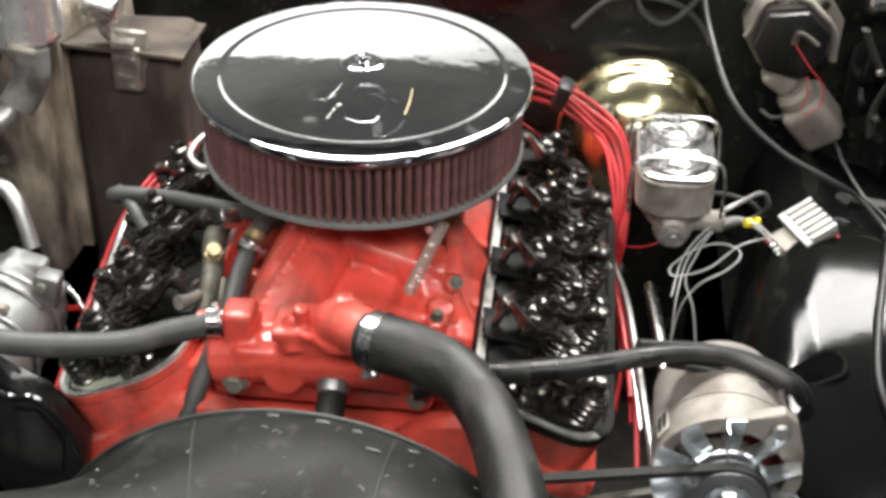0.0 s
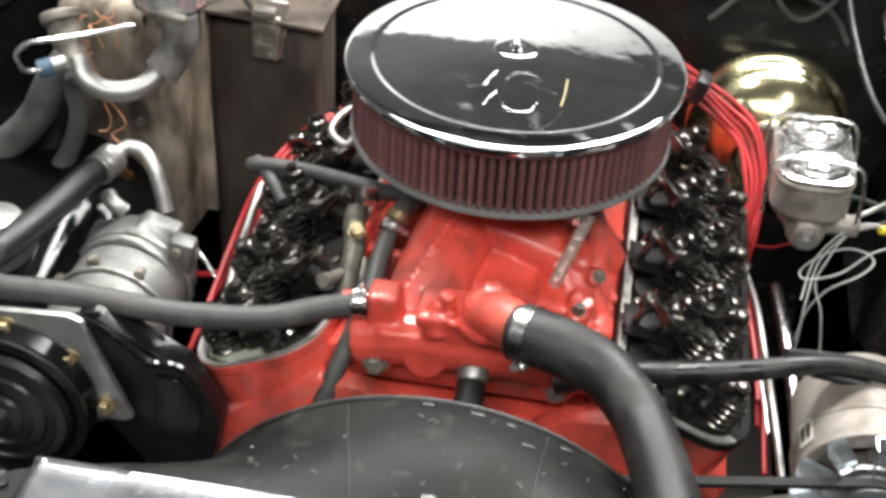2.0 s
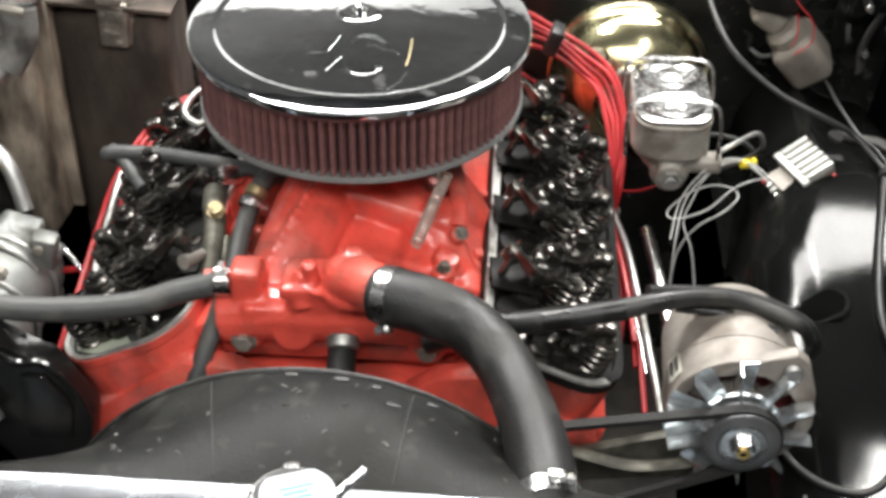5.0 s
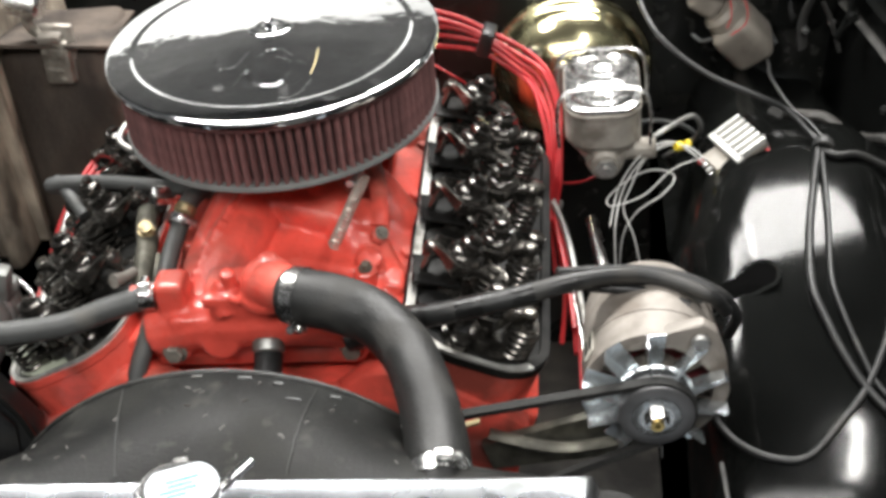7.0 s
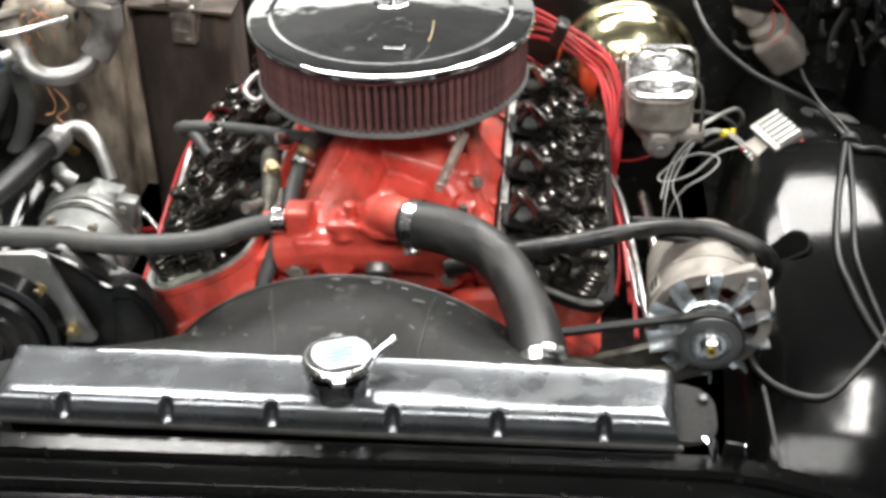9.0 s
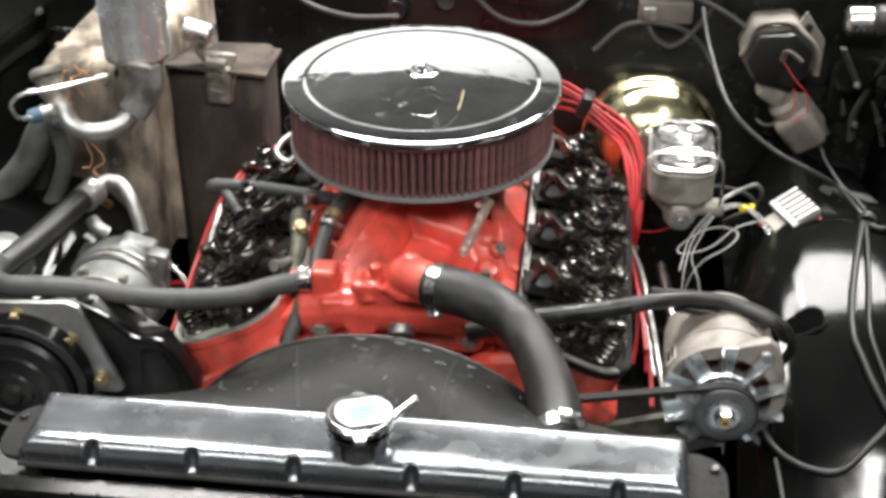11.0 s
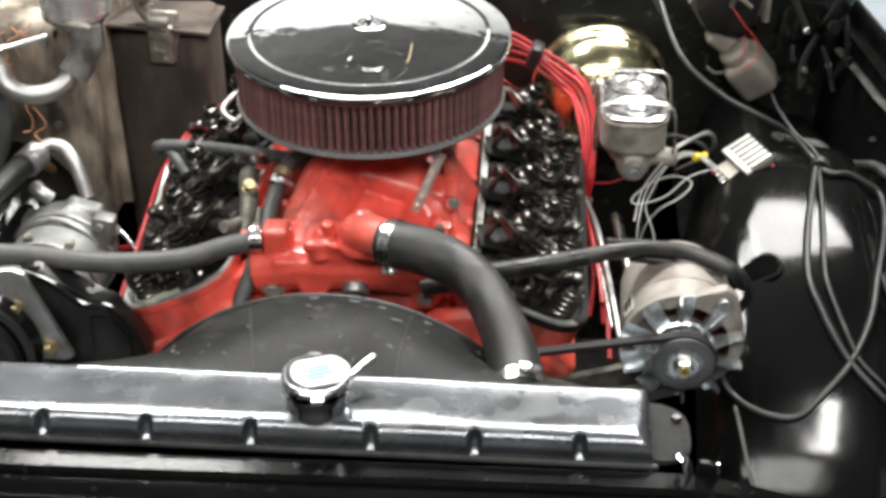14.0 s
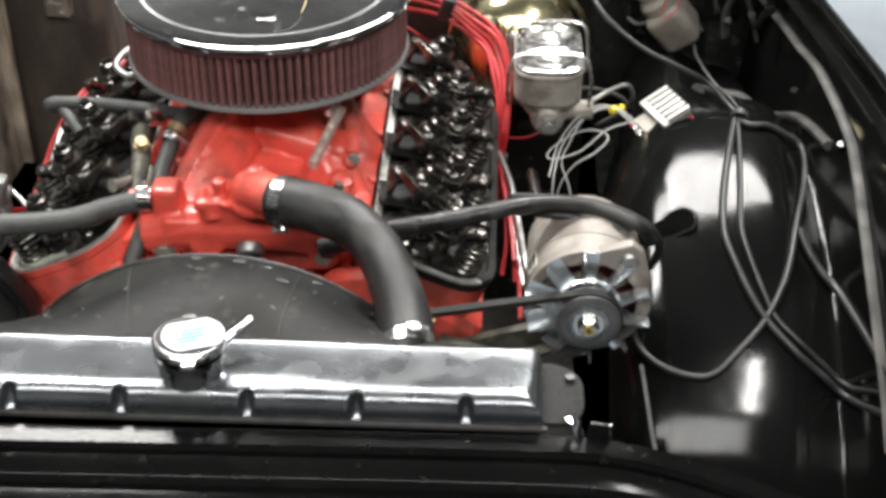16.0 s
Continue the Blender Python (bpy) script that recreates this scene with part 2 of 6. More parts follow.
def lathe(bm, profile, m=Matrix(), n=32, closed=True):
    """A profile of (radius, height) turned about z."""
    rings = []
    for r, z in profile:
        if r < 1e-6:
            rings.append([bm.verts.new(m @ Vector((0, 0, z)))])
        else:
            rings.append([bm.verts.new(m @ Vector((r * math.cos(2 * math.pi * k / n), r * math.sin(2 * math.pi * k / n), z))) for k in range(n)])
    for a, b in zip(rings, rings[1:]):
        for k in range(n):
            q = (k + 1) % n
            vs = [a[k % len(a)], a[q % len(a)], b[q % len(b)], b[k % len(b)]]
            vs = [v for i, v in enumerate(vs) if v not in vs[:i]]
            if len(vs) > 2:
                try:
                    bm.faces.new(vs)
                except ValueError:
                    pass
    if closed:
        for ring, flip in ((rings[0], True), (rings[-1], False)):
            if len(ring) > 2:
                bm.faces.new(ring[::-1] if flip else ring)
    return bm


def Lathe(profile, m=Matrix(), n=32, closed=True):
    return lathe(bmesh.new(), profile, m, n, closed)


def smooth_line(pts, per=8):
    pts = [Vector(p) for p in pts]
    if len(pts) == 2:
        return [pts[0].lerp(pts[1], k / per) for k in range(per + 1)]
    p = [2 * pts[0] - pts[1], *pts, 2 * pts[-1] - pts[-2]]
    out = []
    for i in range(1, len(p) - 2):
        a, b, c, d = p[i - 1 : i + 3]
        for k in range(per):
            t = k / per
            out.append(0.5 * (2 * b + (c - a) * t + (2 * a - 5 * b + 4 * c - d) * t * t + (3 * b - a - 3 * c + d) * t ** 3))
    out.append(pts[-1])
    return out


def tube(bm, pts, r, n=10, per=8, flat=1.0, raw=False):
    """A pipe of radius r, a number or a function of 0..1, along a smooth line."""
    line = [Vector(p) for p in pts] if raw else smooth_line(pts, per)
    up = Vector((0.13, 0.21, 1)).normalized()
    rings = []
    for i, c in enumerate(line):
        d = (line[min(i + 1, len(line) - 1)] - line[max(i - 1, 0)]).normalized()
        side = d.cross(up)
        if side.length < 1e-4:
            side = d.cross(Vector((1, 0, 0)))
        side.normalize()
        up = side.cross(d).normalized()
        rr = r(i / (len(line) - 1)) if callable(r) else r
        rings.append([bm.verts.new(c + rr * (math.cos(2 * math.pi * k / n) * side + flat * math.sin(2 * math.pi * k / n) * up)) for k in range(n)])
    for a, b in zip(rings, rings[1:]):
        for k in range(n):
            bm.faces.new([a[k], a[(k + 1) % n], b[(k + 1) % n], b[k]])
    bm.faces.new(rings[0][::-1])
    bm.faces.new(rings[-1])
    return bm


def Tube(pts, r, n=10, per=8, flat=1.0, raw=False):
    return tube(bmesh.new(), pts, r, n, per, flat, raw)


def toward(p, d):
    """A pose at p whose z axis points along d."""
    return Matrix.Translation(p) @ Vector(d).to_track_quat("Z", "Y").to_matrix().to_4x4()


def cyl(bm, p, d, r, h, n=16, bevel=0.0):
    b = min(bevel, r * 0.5, h * 0.4)
    prof = [(r - b, 0), (r, b), (r, h - b), (r - b, h)] if b else [(r, 0), (r, h)]
    return lathe(bm, prof, toward(p, d), n)


def Cyl(p, d, r, h, n=16, bevel=0.0):
    return cyl(bmesh.new(), p, d, r, h, n, bevel)


def prism(bm, pts, h, m=Matrix()):
    """A flat outline in x, y raised by h."""
    lo = [bm.verts.new(m @ Vector((x, y, 0))) for x, y in pts]
    hi = [bm.verts.new(m @ Vector((x, y, h))) for x, y in pts]
    bm.faces.new(lo[::-1])
    bm.faces.new(hi)
    for k in range(len(pts)):
        q = (k + 1) % len(pts)
        bm.faces.new([lo[k], lo[q], hi[q], hi[k]])
    return bm


def Prism(pts, h, m=Matrix(), bevel=0.0):
    bm = prism(bmesh.new(), pts, h, m)
    if bevel:
        bmesh.ops.bevel(bm, geom=list(bm.edges), offset=bevel, segments=2, affect="EDGES", profile=0.5)
    return bm


def rounded(w, d, r, n=6):
    out = []
    for cx, cy, a in ((w / 2 - r, d / 2 - r, 0), (-w / 2 + r, d / 2 - r, 90), (-w / 2 + r, -d / 2 + r, 180), (w / 2 - r, -d / 2 + r, 270)):
        for k in range(n + 1):
            t = math.radians(a + 90 * k / n)
            out.append((cx + r * math.cos(t), cy + r * math.sin(t)))
    return out


def ring_prism(bm, outer, inner, h, m=Matrix()):
    n = len(outer)
    rows = [[bm.verts.new(m @ Vector((x, y, z))) for x, y in pts] for pts, z in ((outer, 0), (outer, h), (inner, h), (inner, 0))]
    for a, b in zip(rows, rows[1:] + rows[:1]):
        for k in range(n):
            q = (k + 1) % n
            bm.faces.new([a[k], a[q], b[q], b[k]])
    return bm


def cast(ob, voxel=0.003, rounds=5):
    """Melts overlapping lumps into one casting."""
    rm = ob.modifiers.new("melt", "REMESH")
    rm.mode, rm.voxel_size, rm.use_smooth_shade = "VOXEL", voxel, True
    sm = ob.modifiers.new("soften", "SMOOTH")
    sm.factor, sm.iterations = 0.5, rounds
    return ob


def hex_bolt(p, d, r, h, parent, material=None, name="bolt"):
    bm = Cyl(p, d, r * 1.35, h * 0.25, 16)
    lathe(bm, [(r, h * 0.25), (r, h * 0.9), (r * 0.85, h)], toward(p, d), 6)
    return part(name, bm, material or CHROME_WORN, parent)


def clamp(p, d, r, parent=None, w=0.012, screw=(0, 0, 1)):
    """A worm-drive band with its screw housing."""
    bm = Lathe([(r, -w / 2), (r + 0.0012, -w / 2), (r + 0.0012, w / 2), (r, w / 2), (r, -w / 2)], toward(p, d), 28, closed=False)
    s = (Vector(screw) - Vector(screw).project(Vector(d))).normalized()
    c = Vector(p) + s * (r + 0.004)
    t = s.cross(Vector(d).normalized())
    m = Matrix.Translation(c) @ Matrix((t, Vector(d).normalized(), s)).transposed().to_4x4()
    box(bm, (0.014, w * 0.9, 0.008), m, 0.0015)
    cyl(bm, c + t * 0.006, t, 0.0045, 0.008, 8)
    return part("hose_clamp", bm, CHROME_WORN, parent, "bright worm-drive hose clamp")


# ---- the garage ----
def slab(name, size, at, material, label, category):
    return tagged(part(name, Box(size, pose(*at)), material), label, category, kind="structure")


slab("floor", (9, 11, 0.1), (0, 0, -0.05), CONCRETE, "pale grey concrete garage floor under the car", "floor")
slab("wall_north", (9, 0.15, 2.9), (0, 3.83, 1.45), WALL, "plain white painted garage wall", "wall")
slab("wall_south", (9, 0.15, 2.9), (0, -5.4, 1.45), WALL, "plain white painted garage wall", "wall")
# side walls are added out of view, their grey tuned for bounce and reflections
slab("wall_east", (0.15, 9.08, 2.9), (4.4, -0.785, 1.45), SIDE_WALL, "added unseen grey side wall toned for bounce light and reflections", "wall")
slab("wall_west", (0.15, 9.08, 2.9), (-4.4, -0.785, 1.45), SIDE_WALL, "added unseen grey side wall toned for bounce light and reflections", "wall")
slab("ceiling", (9, 11, 0.1), (0, 0, 2.95), CEIL, "dark unpainted board ceiling of the garage", "ceiling")

# unseen board added to block lamp light and darken the lid's mirror image
slab("valance", (9, 2.00, 0.03), (0, 2.75, 2.735), BLACK_SATIN, "added unseen black board that blocks light and darkens the lid's reflection", "valance")

# ---- the car's body round the engine bay ----
car = thing("car_body", "black enamelled car body with an open engine bay", "car")


def sheet(fn, us, vs, thick=0.003):
    """A curved panel: fn(u, v) over a grid, with thickness."""
    bm = bmesh.new()
    g = [[bm.verts.new(fn(u, v)) for v in vs] for u in us]
    for a, b in zip(g, g[1:]):
        for k in range(len(vs) - 1):
            bm.faces.new([a[k], a[k + 1], b[k + 1], b[k]])
    bmesh.ops.solidify(bm, geom=list(bm.faces), thickness=thick)
    return bm


def span(a, b, n):
    return [a + (b - a) * k / (n - 1) for k in range(n)]


def step(a, b, x):
    t = min(1.0, max(0.0, (x - a) / (b - a)))
    return t * t * (3 - 2 * t)


def apron_point(side, x, y):
    """Height of the inner fender over the plan: a wheel arch with a rolled inner edge."""
    arch = 0.33 + 0.435 * math.sqrt(max(0.02, 1 - ((y - 0.17) / 0.64) ** 2))
    edge = 0.515 + 0.20 * min(0.3, max(0.0, y))
    roll = 0.11 * (1 - math.sqrt(max(0.0, 1 - (max(0.0, edge - x) / 0.095) ** 2)))
    dome = (0.9 if x > 0.585 else 0.3) * (min(x, 0.71) - 0.585) ** 2 * (1 - step(0.70, 0.775, x))
    rear = 0.05 * step(0.16, 0.26, y) * step(0.52, 0.62, x)
    valley = 0.020 * math.exp(-((x - 0.70) / 0.03) ** 2)
    rise = (0.855 - arch - 0.02) * step(0.70, 0.775, x)
    return Vector((side * (x - 0.16 * max(0.0, y) * step(0.64, 0.775, x)), y, arch - roll - dome - valley + rise - rear * (1 - step(0.70, 0.775, x))))


def apron(side):
    xs, ys = span(0.430, 0.775, 84), span(-0.46, 0.45, 96)
    ob = part("inner_fender", sheet(lambda x, y: apron_point(side, x, y), xs, ys), BLACK_GLOSS, car, "glossy black pressed inner fender")
    wall = part("apron_skirt", sheet(lambda t, y: Vector((side * 0.430, y, 0.15 + (apron_point(1, 0.430, y).z - 0.15) * t)), span(0, 1, 6), ys), BLACK_GLOSS, car)
    part("apron_edge", Tube([apron_point(side, x, -0.46) + Vector((0, 0, 0.002)) for x in span(0.445, 0.77, 12)], 0.004, 8, 3), BLACK_GLOSS, car)
    part("front_filler", sheet(lambda x, y: Vector((side * x, y, apron_point(1, x, -0.46).z - 0.35 * (-0.46 - y))), span(0.50, 0.775, 12), span(-0.46, -0.93, 10)), BLACK_GLOSS, car)
    return ob, wall


apron(1)
SLOT_X, SLOT_Y = 0.489, -0.096
SLOT_TURN = (math.cos(math.radians(14)), math.sin(math.radians(14)))
SLOT = [(SLOT_X + SLOT_TURN[0] * x - SLOT_TURN[1] * y, SLOT_Y + SLOT_TURN[1] * x + SLOT_TURN[0] * y) for x, y in rounded(0.096, 0.032, 0.0158, 8)]


def on_apron(x, y, lift):
    a = apron_point(1, x + 0.004, y) - apron_point(1, x - 0.004, y)
    b = apron_point(1, x, y + 0.004) - apron_point(1, x, y - 0.004)
    return apron_point(1, x, y) + a.cross(b).normalized() * lift


# no hole is cut: a black patch on the panel paints the slot's inner shade
bm = bmesh.new()
rings = [[bm.verts.new(on_apron(SLOT_X + (x - SLOT_X) * f, SLOT_Y + (y - SLOT_Y) * f, 0.0042)) for x, y in SLOT] for f in (1.0, 0.75, 0.5, 0.25)]
for ra, rb in zip(rings, rings[1:]):
    for k in range(len(SLOT)):
        q = (k + 1) % len(SLOT)
        bm.faces.new([ra[k], ra[q], rb[q], rb[k]])
bm.faces.new(rings[-1])
HOLE_SHADE = mat("slot_shade", (0.003, 0.003, 0.003), 0.95, 0, 0.1, 30, 0.0)
HOLE_SHADE.node_tree.nodes["Principled BSDF"].inputs["Specular IOR Level"].default_value = 0.0
fender_slot = part("fender_slot", bm, HOLE_SHADE, car, "near-black oval patch painted as the shaded opening in the inner fender")
part("slot_rim", Tube([on_apron(SLOT_X + (x - SLOT_X) * 1.04, SLOT_Y + (y - SLOT_Y) * 1.08, 0.0030) for x, y in SLOT + SLOT[:1]], 0.0032, 8, 1), BLACK_GLOSS, fender_slot)
apron(-1)
# a grey tube draws the line of light along the panel's edge
part("panel_edge", Tube([(0.445, -0.392, 0.745), (0.445, -0.420, 0.750), (0.445, -0.477, 0.756), (0.445, -0.520, 0.761), (0.445, -0.566, 0.774)], 0.0022, 8, 4), GREY_EDGE, car, "grey line painted as the lit edge of the inner fender")
# worn fold along the fender's inner side, and the bead that closes the arch
part("fender_fold", Tube([apron_point(1, 0.752 - 0.02 * step(0.3, -0.3, y), y) + Vector((-0.002, 0, 0.003)) for y in span(0.42, -0.40, 24)], 0.0085, 8, 2, 0.5), DULL_LIP, car, "rubbed grey fold of the fender")
part("arch_bead", Tube([apron_point(1, x, y) + Vector((0, 0, 0.004)) for x, y in ((0.575, 0.235), (0.592, 0.262), (0.618, 0.276), (0.645, 0.272), (0.675, 0.250), (0.700, 0.205), (0.714, 0.150), (0.722, 0.100), (0.728, 0.040))], 0.0105, 10, 6, 0.7), DULL_LIP, car, "dusty rolled bead behind the wheel arch")
for y, x in ((0.20, 0.728), (0.12, 0.716), (0.02, 0.735)):
    part("panel_bolt", Cyl(apron_point(1, x, y), (-0.3, -0.2, 1), 0.007, 0.008, 6, 0.001), BLACK_GLOSS, car)


def fender(side):
    prof = [(0.755, 0.838), (0.770, 0.842), (0.773, 0.862), (0.778, 0.868), (0.786, 0.868), (0.793, 0.860), (0.798, 0.83), (0.800, 0.70), (0.800, 0.55), (0.79, 0.30)]
    fine = smooth_line([(x, 0, z) for x, z in prof], 4)
    return part("fender", sheet(lambda k, y: Vector((side * (fine[int(k)].x - 0.16 * max(0.0, min(y, 0.75))), y, fine[int(k)].z)), range(len(fine)), span(-0.95, 1.4, 24)), BLACK_GLOSS, car, "black outer fender")


fender(1)
fender(-1)
hinge = thing("hood_hinge", "dark sprung hood hinge on the firewall corner", "hinge", at=(0.65, 0.38, 0.84))
part("lower_arm", Tube([(0.620, 0.44, 0.80), (0.640, 0.40, 0.835), (0.662, 0.36, 0.885), (0.690, 0.37, 0.95)], 0.013, 10, 5, 0.35), BLACK_GLOSS, hinge)
part("link", Tube([(0.672, 0.36, 0.885), (0.680, 0.335, 0.832), (0.660, 0.315, 0.80)], 0.009, 10, 5, 0.4), BLACK_GLOSS, hinge)
part("pivot", Cyl((0.655, 0.352, 0.868), (0.2, -1, 0.3), 0.011, 0.010, 14, 0.002), BLACK_GLOSS, hinge)
part("pivot", Cyl((0.678, 0.322, 0.828), (0.2, -1, 0.3), 0.007, 0.010, 14, 0.002), BLACK_GLOSS, hinge)
part("bush", Cyl((0.598, 0.425, 0.934), (1, 0, 0.06), 0.024, 0.045, 20, 0.006), CHROME_WORN, hinge, "bright bush")
part("bush_sleeve", Cyl((0.640, 0.425, 0.936), (1, 0, 0.06), 0.026, 0.04, 20, 0.006), RUBBER, hinge)
part("spring_arm", Tube([(0.598, 0.40, 0.900), (0.612, 0.40, 0.872), (0.628, 0.40, 0.842)], 0.010, 10, 5, 0.4), GREY_EDGE, hinge)
part("upper_arm", Tube([(0.676, 0.40, 0.905), (0.652, 0.40, 0.845), (0.631, 0.40, 0.788), (0.633, 0.40, 0.745)], 0.011, 10, 5, 0.4), GREY_EDGE, hinge)
part("stay", Tube([(0.655, 0.395, 0.815), (0.666, 0.39, 0.79), (0.680, 0.385, 0.745)], 0.006, 10, 5, 0.5), GREY_EDGE, hinge)
# small bright studs stand in for glints on the hinge arms
for x, z in ((0.626, 0.844), (0.633, 0.776), (0.668, 0.786)):
    part("rivet", Cyl((x, 0.392, z), (0, -1, 0.2), 0.006, 0.006, 12, 0.002), CHROME_WORN, hinge)
part("base_plate", Prism(rounded(0.075, 0.11, 0.02), 0.006, Matrix.Translation((0.632, 0.445, 0.81)) @ Matrix.Rotation(math.radians(90), 4, "X"), 0.001), BLACK_GLOSS, hinge)

# firewall with a stiffening swage, and the cowl above it
part("firewall", sheet(lambda x, z: Vector((x, 0.47 - 0.018 * step(0.60, 0.64, z) * step(0.86, 0.82, z) + 0.004 * math.sin(x * 23), z)), span(-0.80, 0.70, 50), span(0.15, 0.985, 40)), FIREWALL, car, "glossy black pressed firewall")
part("cowl", sheet(lambda x, t: Vector((x, 0.455 + 0.5 * t, 0.985 + 0.012 * math.sin(t * 6) + 0.03 * t)), span(-0.80, 0.68, 20), span(0, 1, 14)), BLACK_SATIN, car)
part("windscreen", sheet(lambda x, t: Vector((x, 0.95 + 0.45 * t, 1.02 + 0.20 * t)), span(-0.62, 0.62, 8), span(0, 1, 6), 0.005), BLACK_GLOSS, car, "dark windscreen")

# radiator support: a folded crosswise panel in front of the radiator
fold = [(-0.643, 0.70), (-0.643, 0.868), (-0.6445, 0.8705), (-0.662, 0.8685), (-0.6635, 0.867), (-0.665, 0.858), (-0.668, 0.857), (-0.6695, 0.861), (-0.671, 0.862), (-0.690, 0.858), (-0.692, 0.856), (-0.694, 0.846), (-0.735, 0.840), (-0.740, 0.836), (-0.790, 0.830), (-0.797, 0.82), (-0.850, 0.815), (-0.862, 0.79), (-0.87, 0.60)]
part("radiator_support", sheet(lambda x, k: Vector((x, fold[k][0] + 0.003 * math.sin(x * 3.1) - 0.03 * step(0.36, 0.75, abs(x)), fold[k][1] + 0.002 * math.sin(x * 5) - 0.075 * step(0.35, 0.70, abs(x)))), span(-0.785, 0.785, 60), range(len(fold))), SUPPORT, car, "dull black folded radiator support panel")
part("undertray", Box((1.2, 1.25, 0.02), pose(0, -0.15, 0.16)), GRIME_HAZE, car)
part("crossmember", Box((0.9, 0.12, 0.10), pose(0, -0.35, 0.28), 0.01), GRIME_HAZE, car)


# ---- engine ----
engine = thing("engine_block", "red painted V8 engine block with its timing cover", "engine")
bm = bmesh.new()
box(bm, (0.22, 0.50, 0.26), pose(0, -0.01, 0.60), 0.012)
for s in (1, -1):
    box(bm, (0.17, 0.47, 0.16), pose(s * 0.165, -0.03, 0.655, 0, s * 28, 0), 0.012)
block = part("block", bm, RED, engine)
bm = Prism([(-0.13, 0.0), (-0.10, -0.16), (0.10, -0.16), (0.13, 0.0), (0.09, 0.055), (-0.09, 0.055)], 0.03, Matrix.Translation((0, -0.262, 0.69)) @ Matrix.Rotation(math.radians(90), 4, "X"), 0.008)
part("timing_cover", bm, RED, engine)
# front web from one head to the other, below the manifold
bm = bmesh.new()
for s in (1, -1):
    pts = [(s * 0.02, 0.70), (s * 0.10, 0.765), (s * 0.15, 0.770), (s * 0.265, 0.690), (s * 0.245, 0.60), (s * 0.10, 0.55)]
    prism(bm, pts if s < 0 else pts[::-1], 0.028, Matrix.Translation((0, -0.255, 0)) @ Matrix.Rotation(math.radians(90), 4, "X"))
bmesh.ops.recalc_face_normals(bm, faces=list(bm.faces))
bmesh.ops.bevel(bm, geom=list(bm.edges), offset=0.006, segments=2, affect="EDGES", profile=0.5)
part("front_web", bm, RED, engine)

manifold = thing("intake_manifold", "red painted cast intake manifold with grimy hollows and painted shade", "intake manifold", at=(0, 0, 0.77))
bm = bmesh.new()
box(bm, (0.24, 0.45, 0.03), pose(0, -0.02, 0.765), 0.004)
for s in (1, -1):
    box(bm, (0.05, 0.46, 0.03), pose(s * 0.122, -0.02, 0.785, 0, s * 30, 0), 0.004)
tube(bm, [(-0.115, -0.235, 0.797), (-0.05, -0.24, 0.808), (0.05, -0.24, 0.808), (0.118, -0.235, 0.797)], 0.029, 14, 6)
box(bm, (0.155, 0.19, 0.05), pose(0.0, 0.01, 0.84), 0.01)
box(bm, (0.17, 0.17, 0.012), pose(0.0, 0.01, 0.868), 0.002)
tube(bm, [(-0.030, -0.045, 0.838), (-0.040, -0.105, 0.838), (-0.051, -0.165, 0.826), (-0.061, -0.222, 0.800)], lambda t: 0.044 - 0.004 * t, 18, 6, 0.86)
rng = random.Random(9)
for k in range(13):
    t = k / 12
    bmesh.ops.create_icosphere(bm, subdivisions=1, radius=0.0050 + 0.002 * rng.random(), matrix=Matrix.Translation((-0.033 - 0.042 * t, -0.108 - 0.108 * t, 0.8765 - 0.010 * t - 0.030 * t * t)))
tube(bm, [(0.02, -0.06, 0.846), (0.055, -0.09, 0.845), (0.085, -0.125, 0.825), (0.112, -0.16, 0.79), (0.118, -0.165, 0.775)], lambda t: 0.030 - 0.003 * t, 16, 6, 0.95)
for s in (1, -1):
    tube(bm, [(s * 0.03, -0.01, 0.845), (s * 0.08, -0.03, 0.835), (s * 0.115, -0.05, 0.80), (s * 0.125, -0.055, 0.775)], 0.027, 14, 5)
    tube(bm, [(s * 0.03, 0.05, 0.845), (s * 0.08, 0.09, 0.835), (s * 0.118, 0.12, 0.785)], 0.028, 14, 5)
    tube(bm, [(s * 0.02, 0.08, 0.845), (s * 0.06, 0.16, 0.83), (s * 0.115, 0.20, 0.785)], 0.028, 14, 5)
box(bm, (0.135, 0.048, 0.050), pose(0.050, -0.104, 0.840, 10, 6, -17), 0.015, 3)
box(bm, (0.120, 0.050, 0.030), pose(0.062, -0.150, 0.811, 4, 6, -7), 0.006)
box(bm, (0.060, 0.075, 0.040), pose(0.004, -0.135, 0.812, 6, 0, -10), 0.010)
box(bm, (0.080, 0.022, 0.030), pose(0.082, -0.176, 0.800, 4, 6, -6), 0.005)
box(bm, (0.060, 0.060, 0.026), pose(0.010, -0.190, 0.800, 8, 0, 0), 0.008)
box(bm, (0.084, 0.026, 0.030), pose(-0.050, -0.252, 0.812, -10, 0, 0), 0.006)
box(bm, (0.050, 0.012, 0.046), pose(-0.088, -0.128, 0.806, 0, 18, 52), 0.004)
box(bm, (0.024, 0.036, 0.03), pose(0.124, -0.176, 0.796, 0, 24, 0), 0.006)
box(bm, (0.09, 0.07, 0.03), pose(0.055, -0.175, 0.806, 10, 8, 0), 0.008)
box(bm, (0.085, 0.055, 0.06), pose(-0.005, -0.237, 0.822), 0.008)
box(bm, (0.10, 0.055, 0.014), pose(-0.003, -0.238, 0.848), 0.004)
for x, z, r, h in ((-0.091, 0.784, 0.017, 0.026), (-0.041, 0.797, 0.021, 0.034), (0.09, 0.778, 0.017, 0.026), (0.012, 0.806, 0.021, 0.032)):
    cyl(bm, (x, -0.235, z), (0, -1, 0.1), r, h, 20, 0.003)
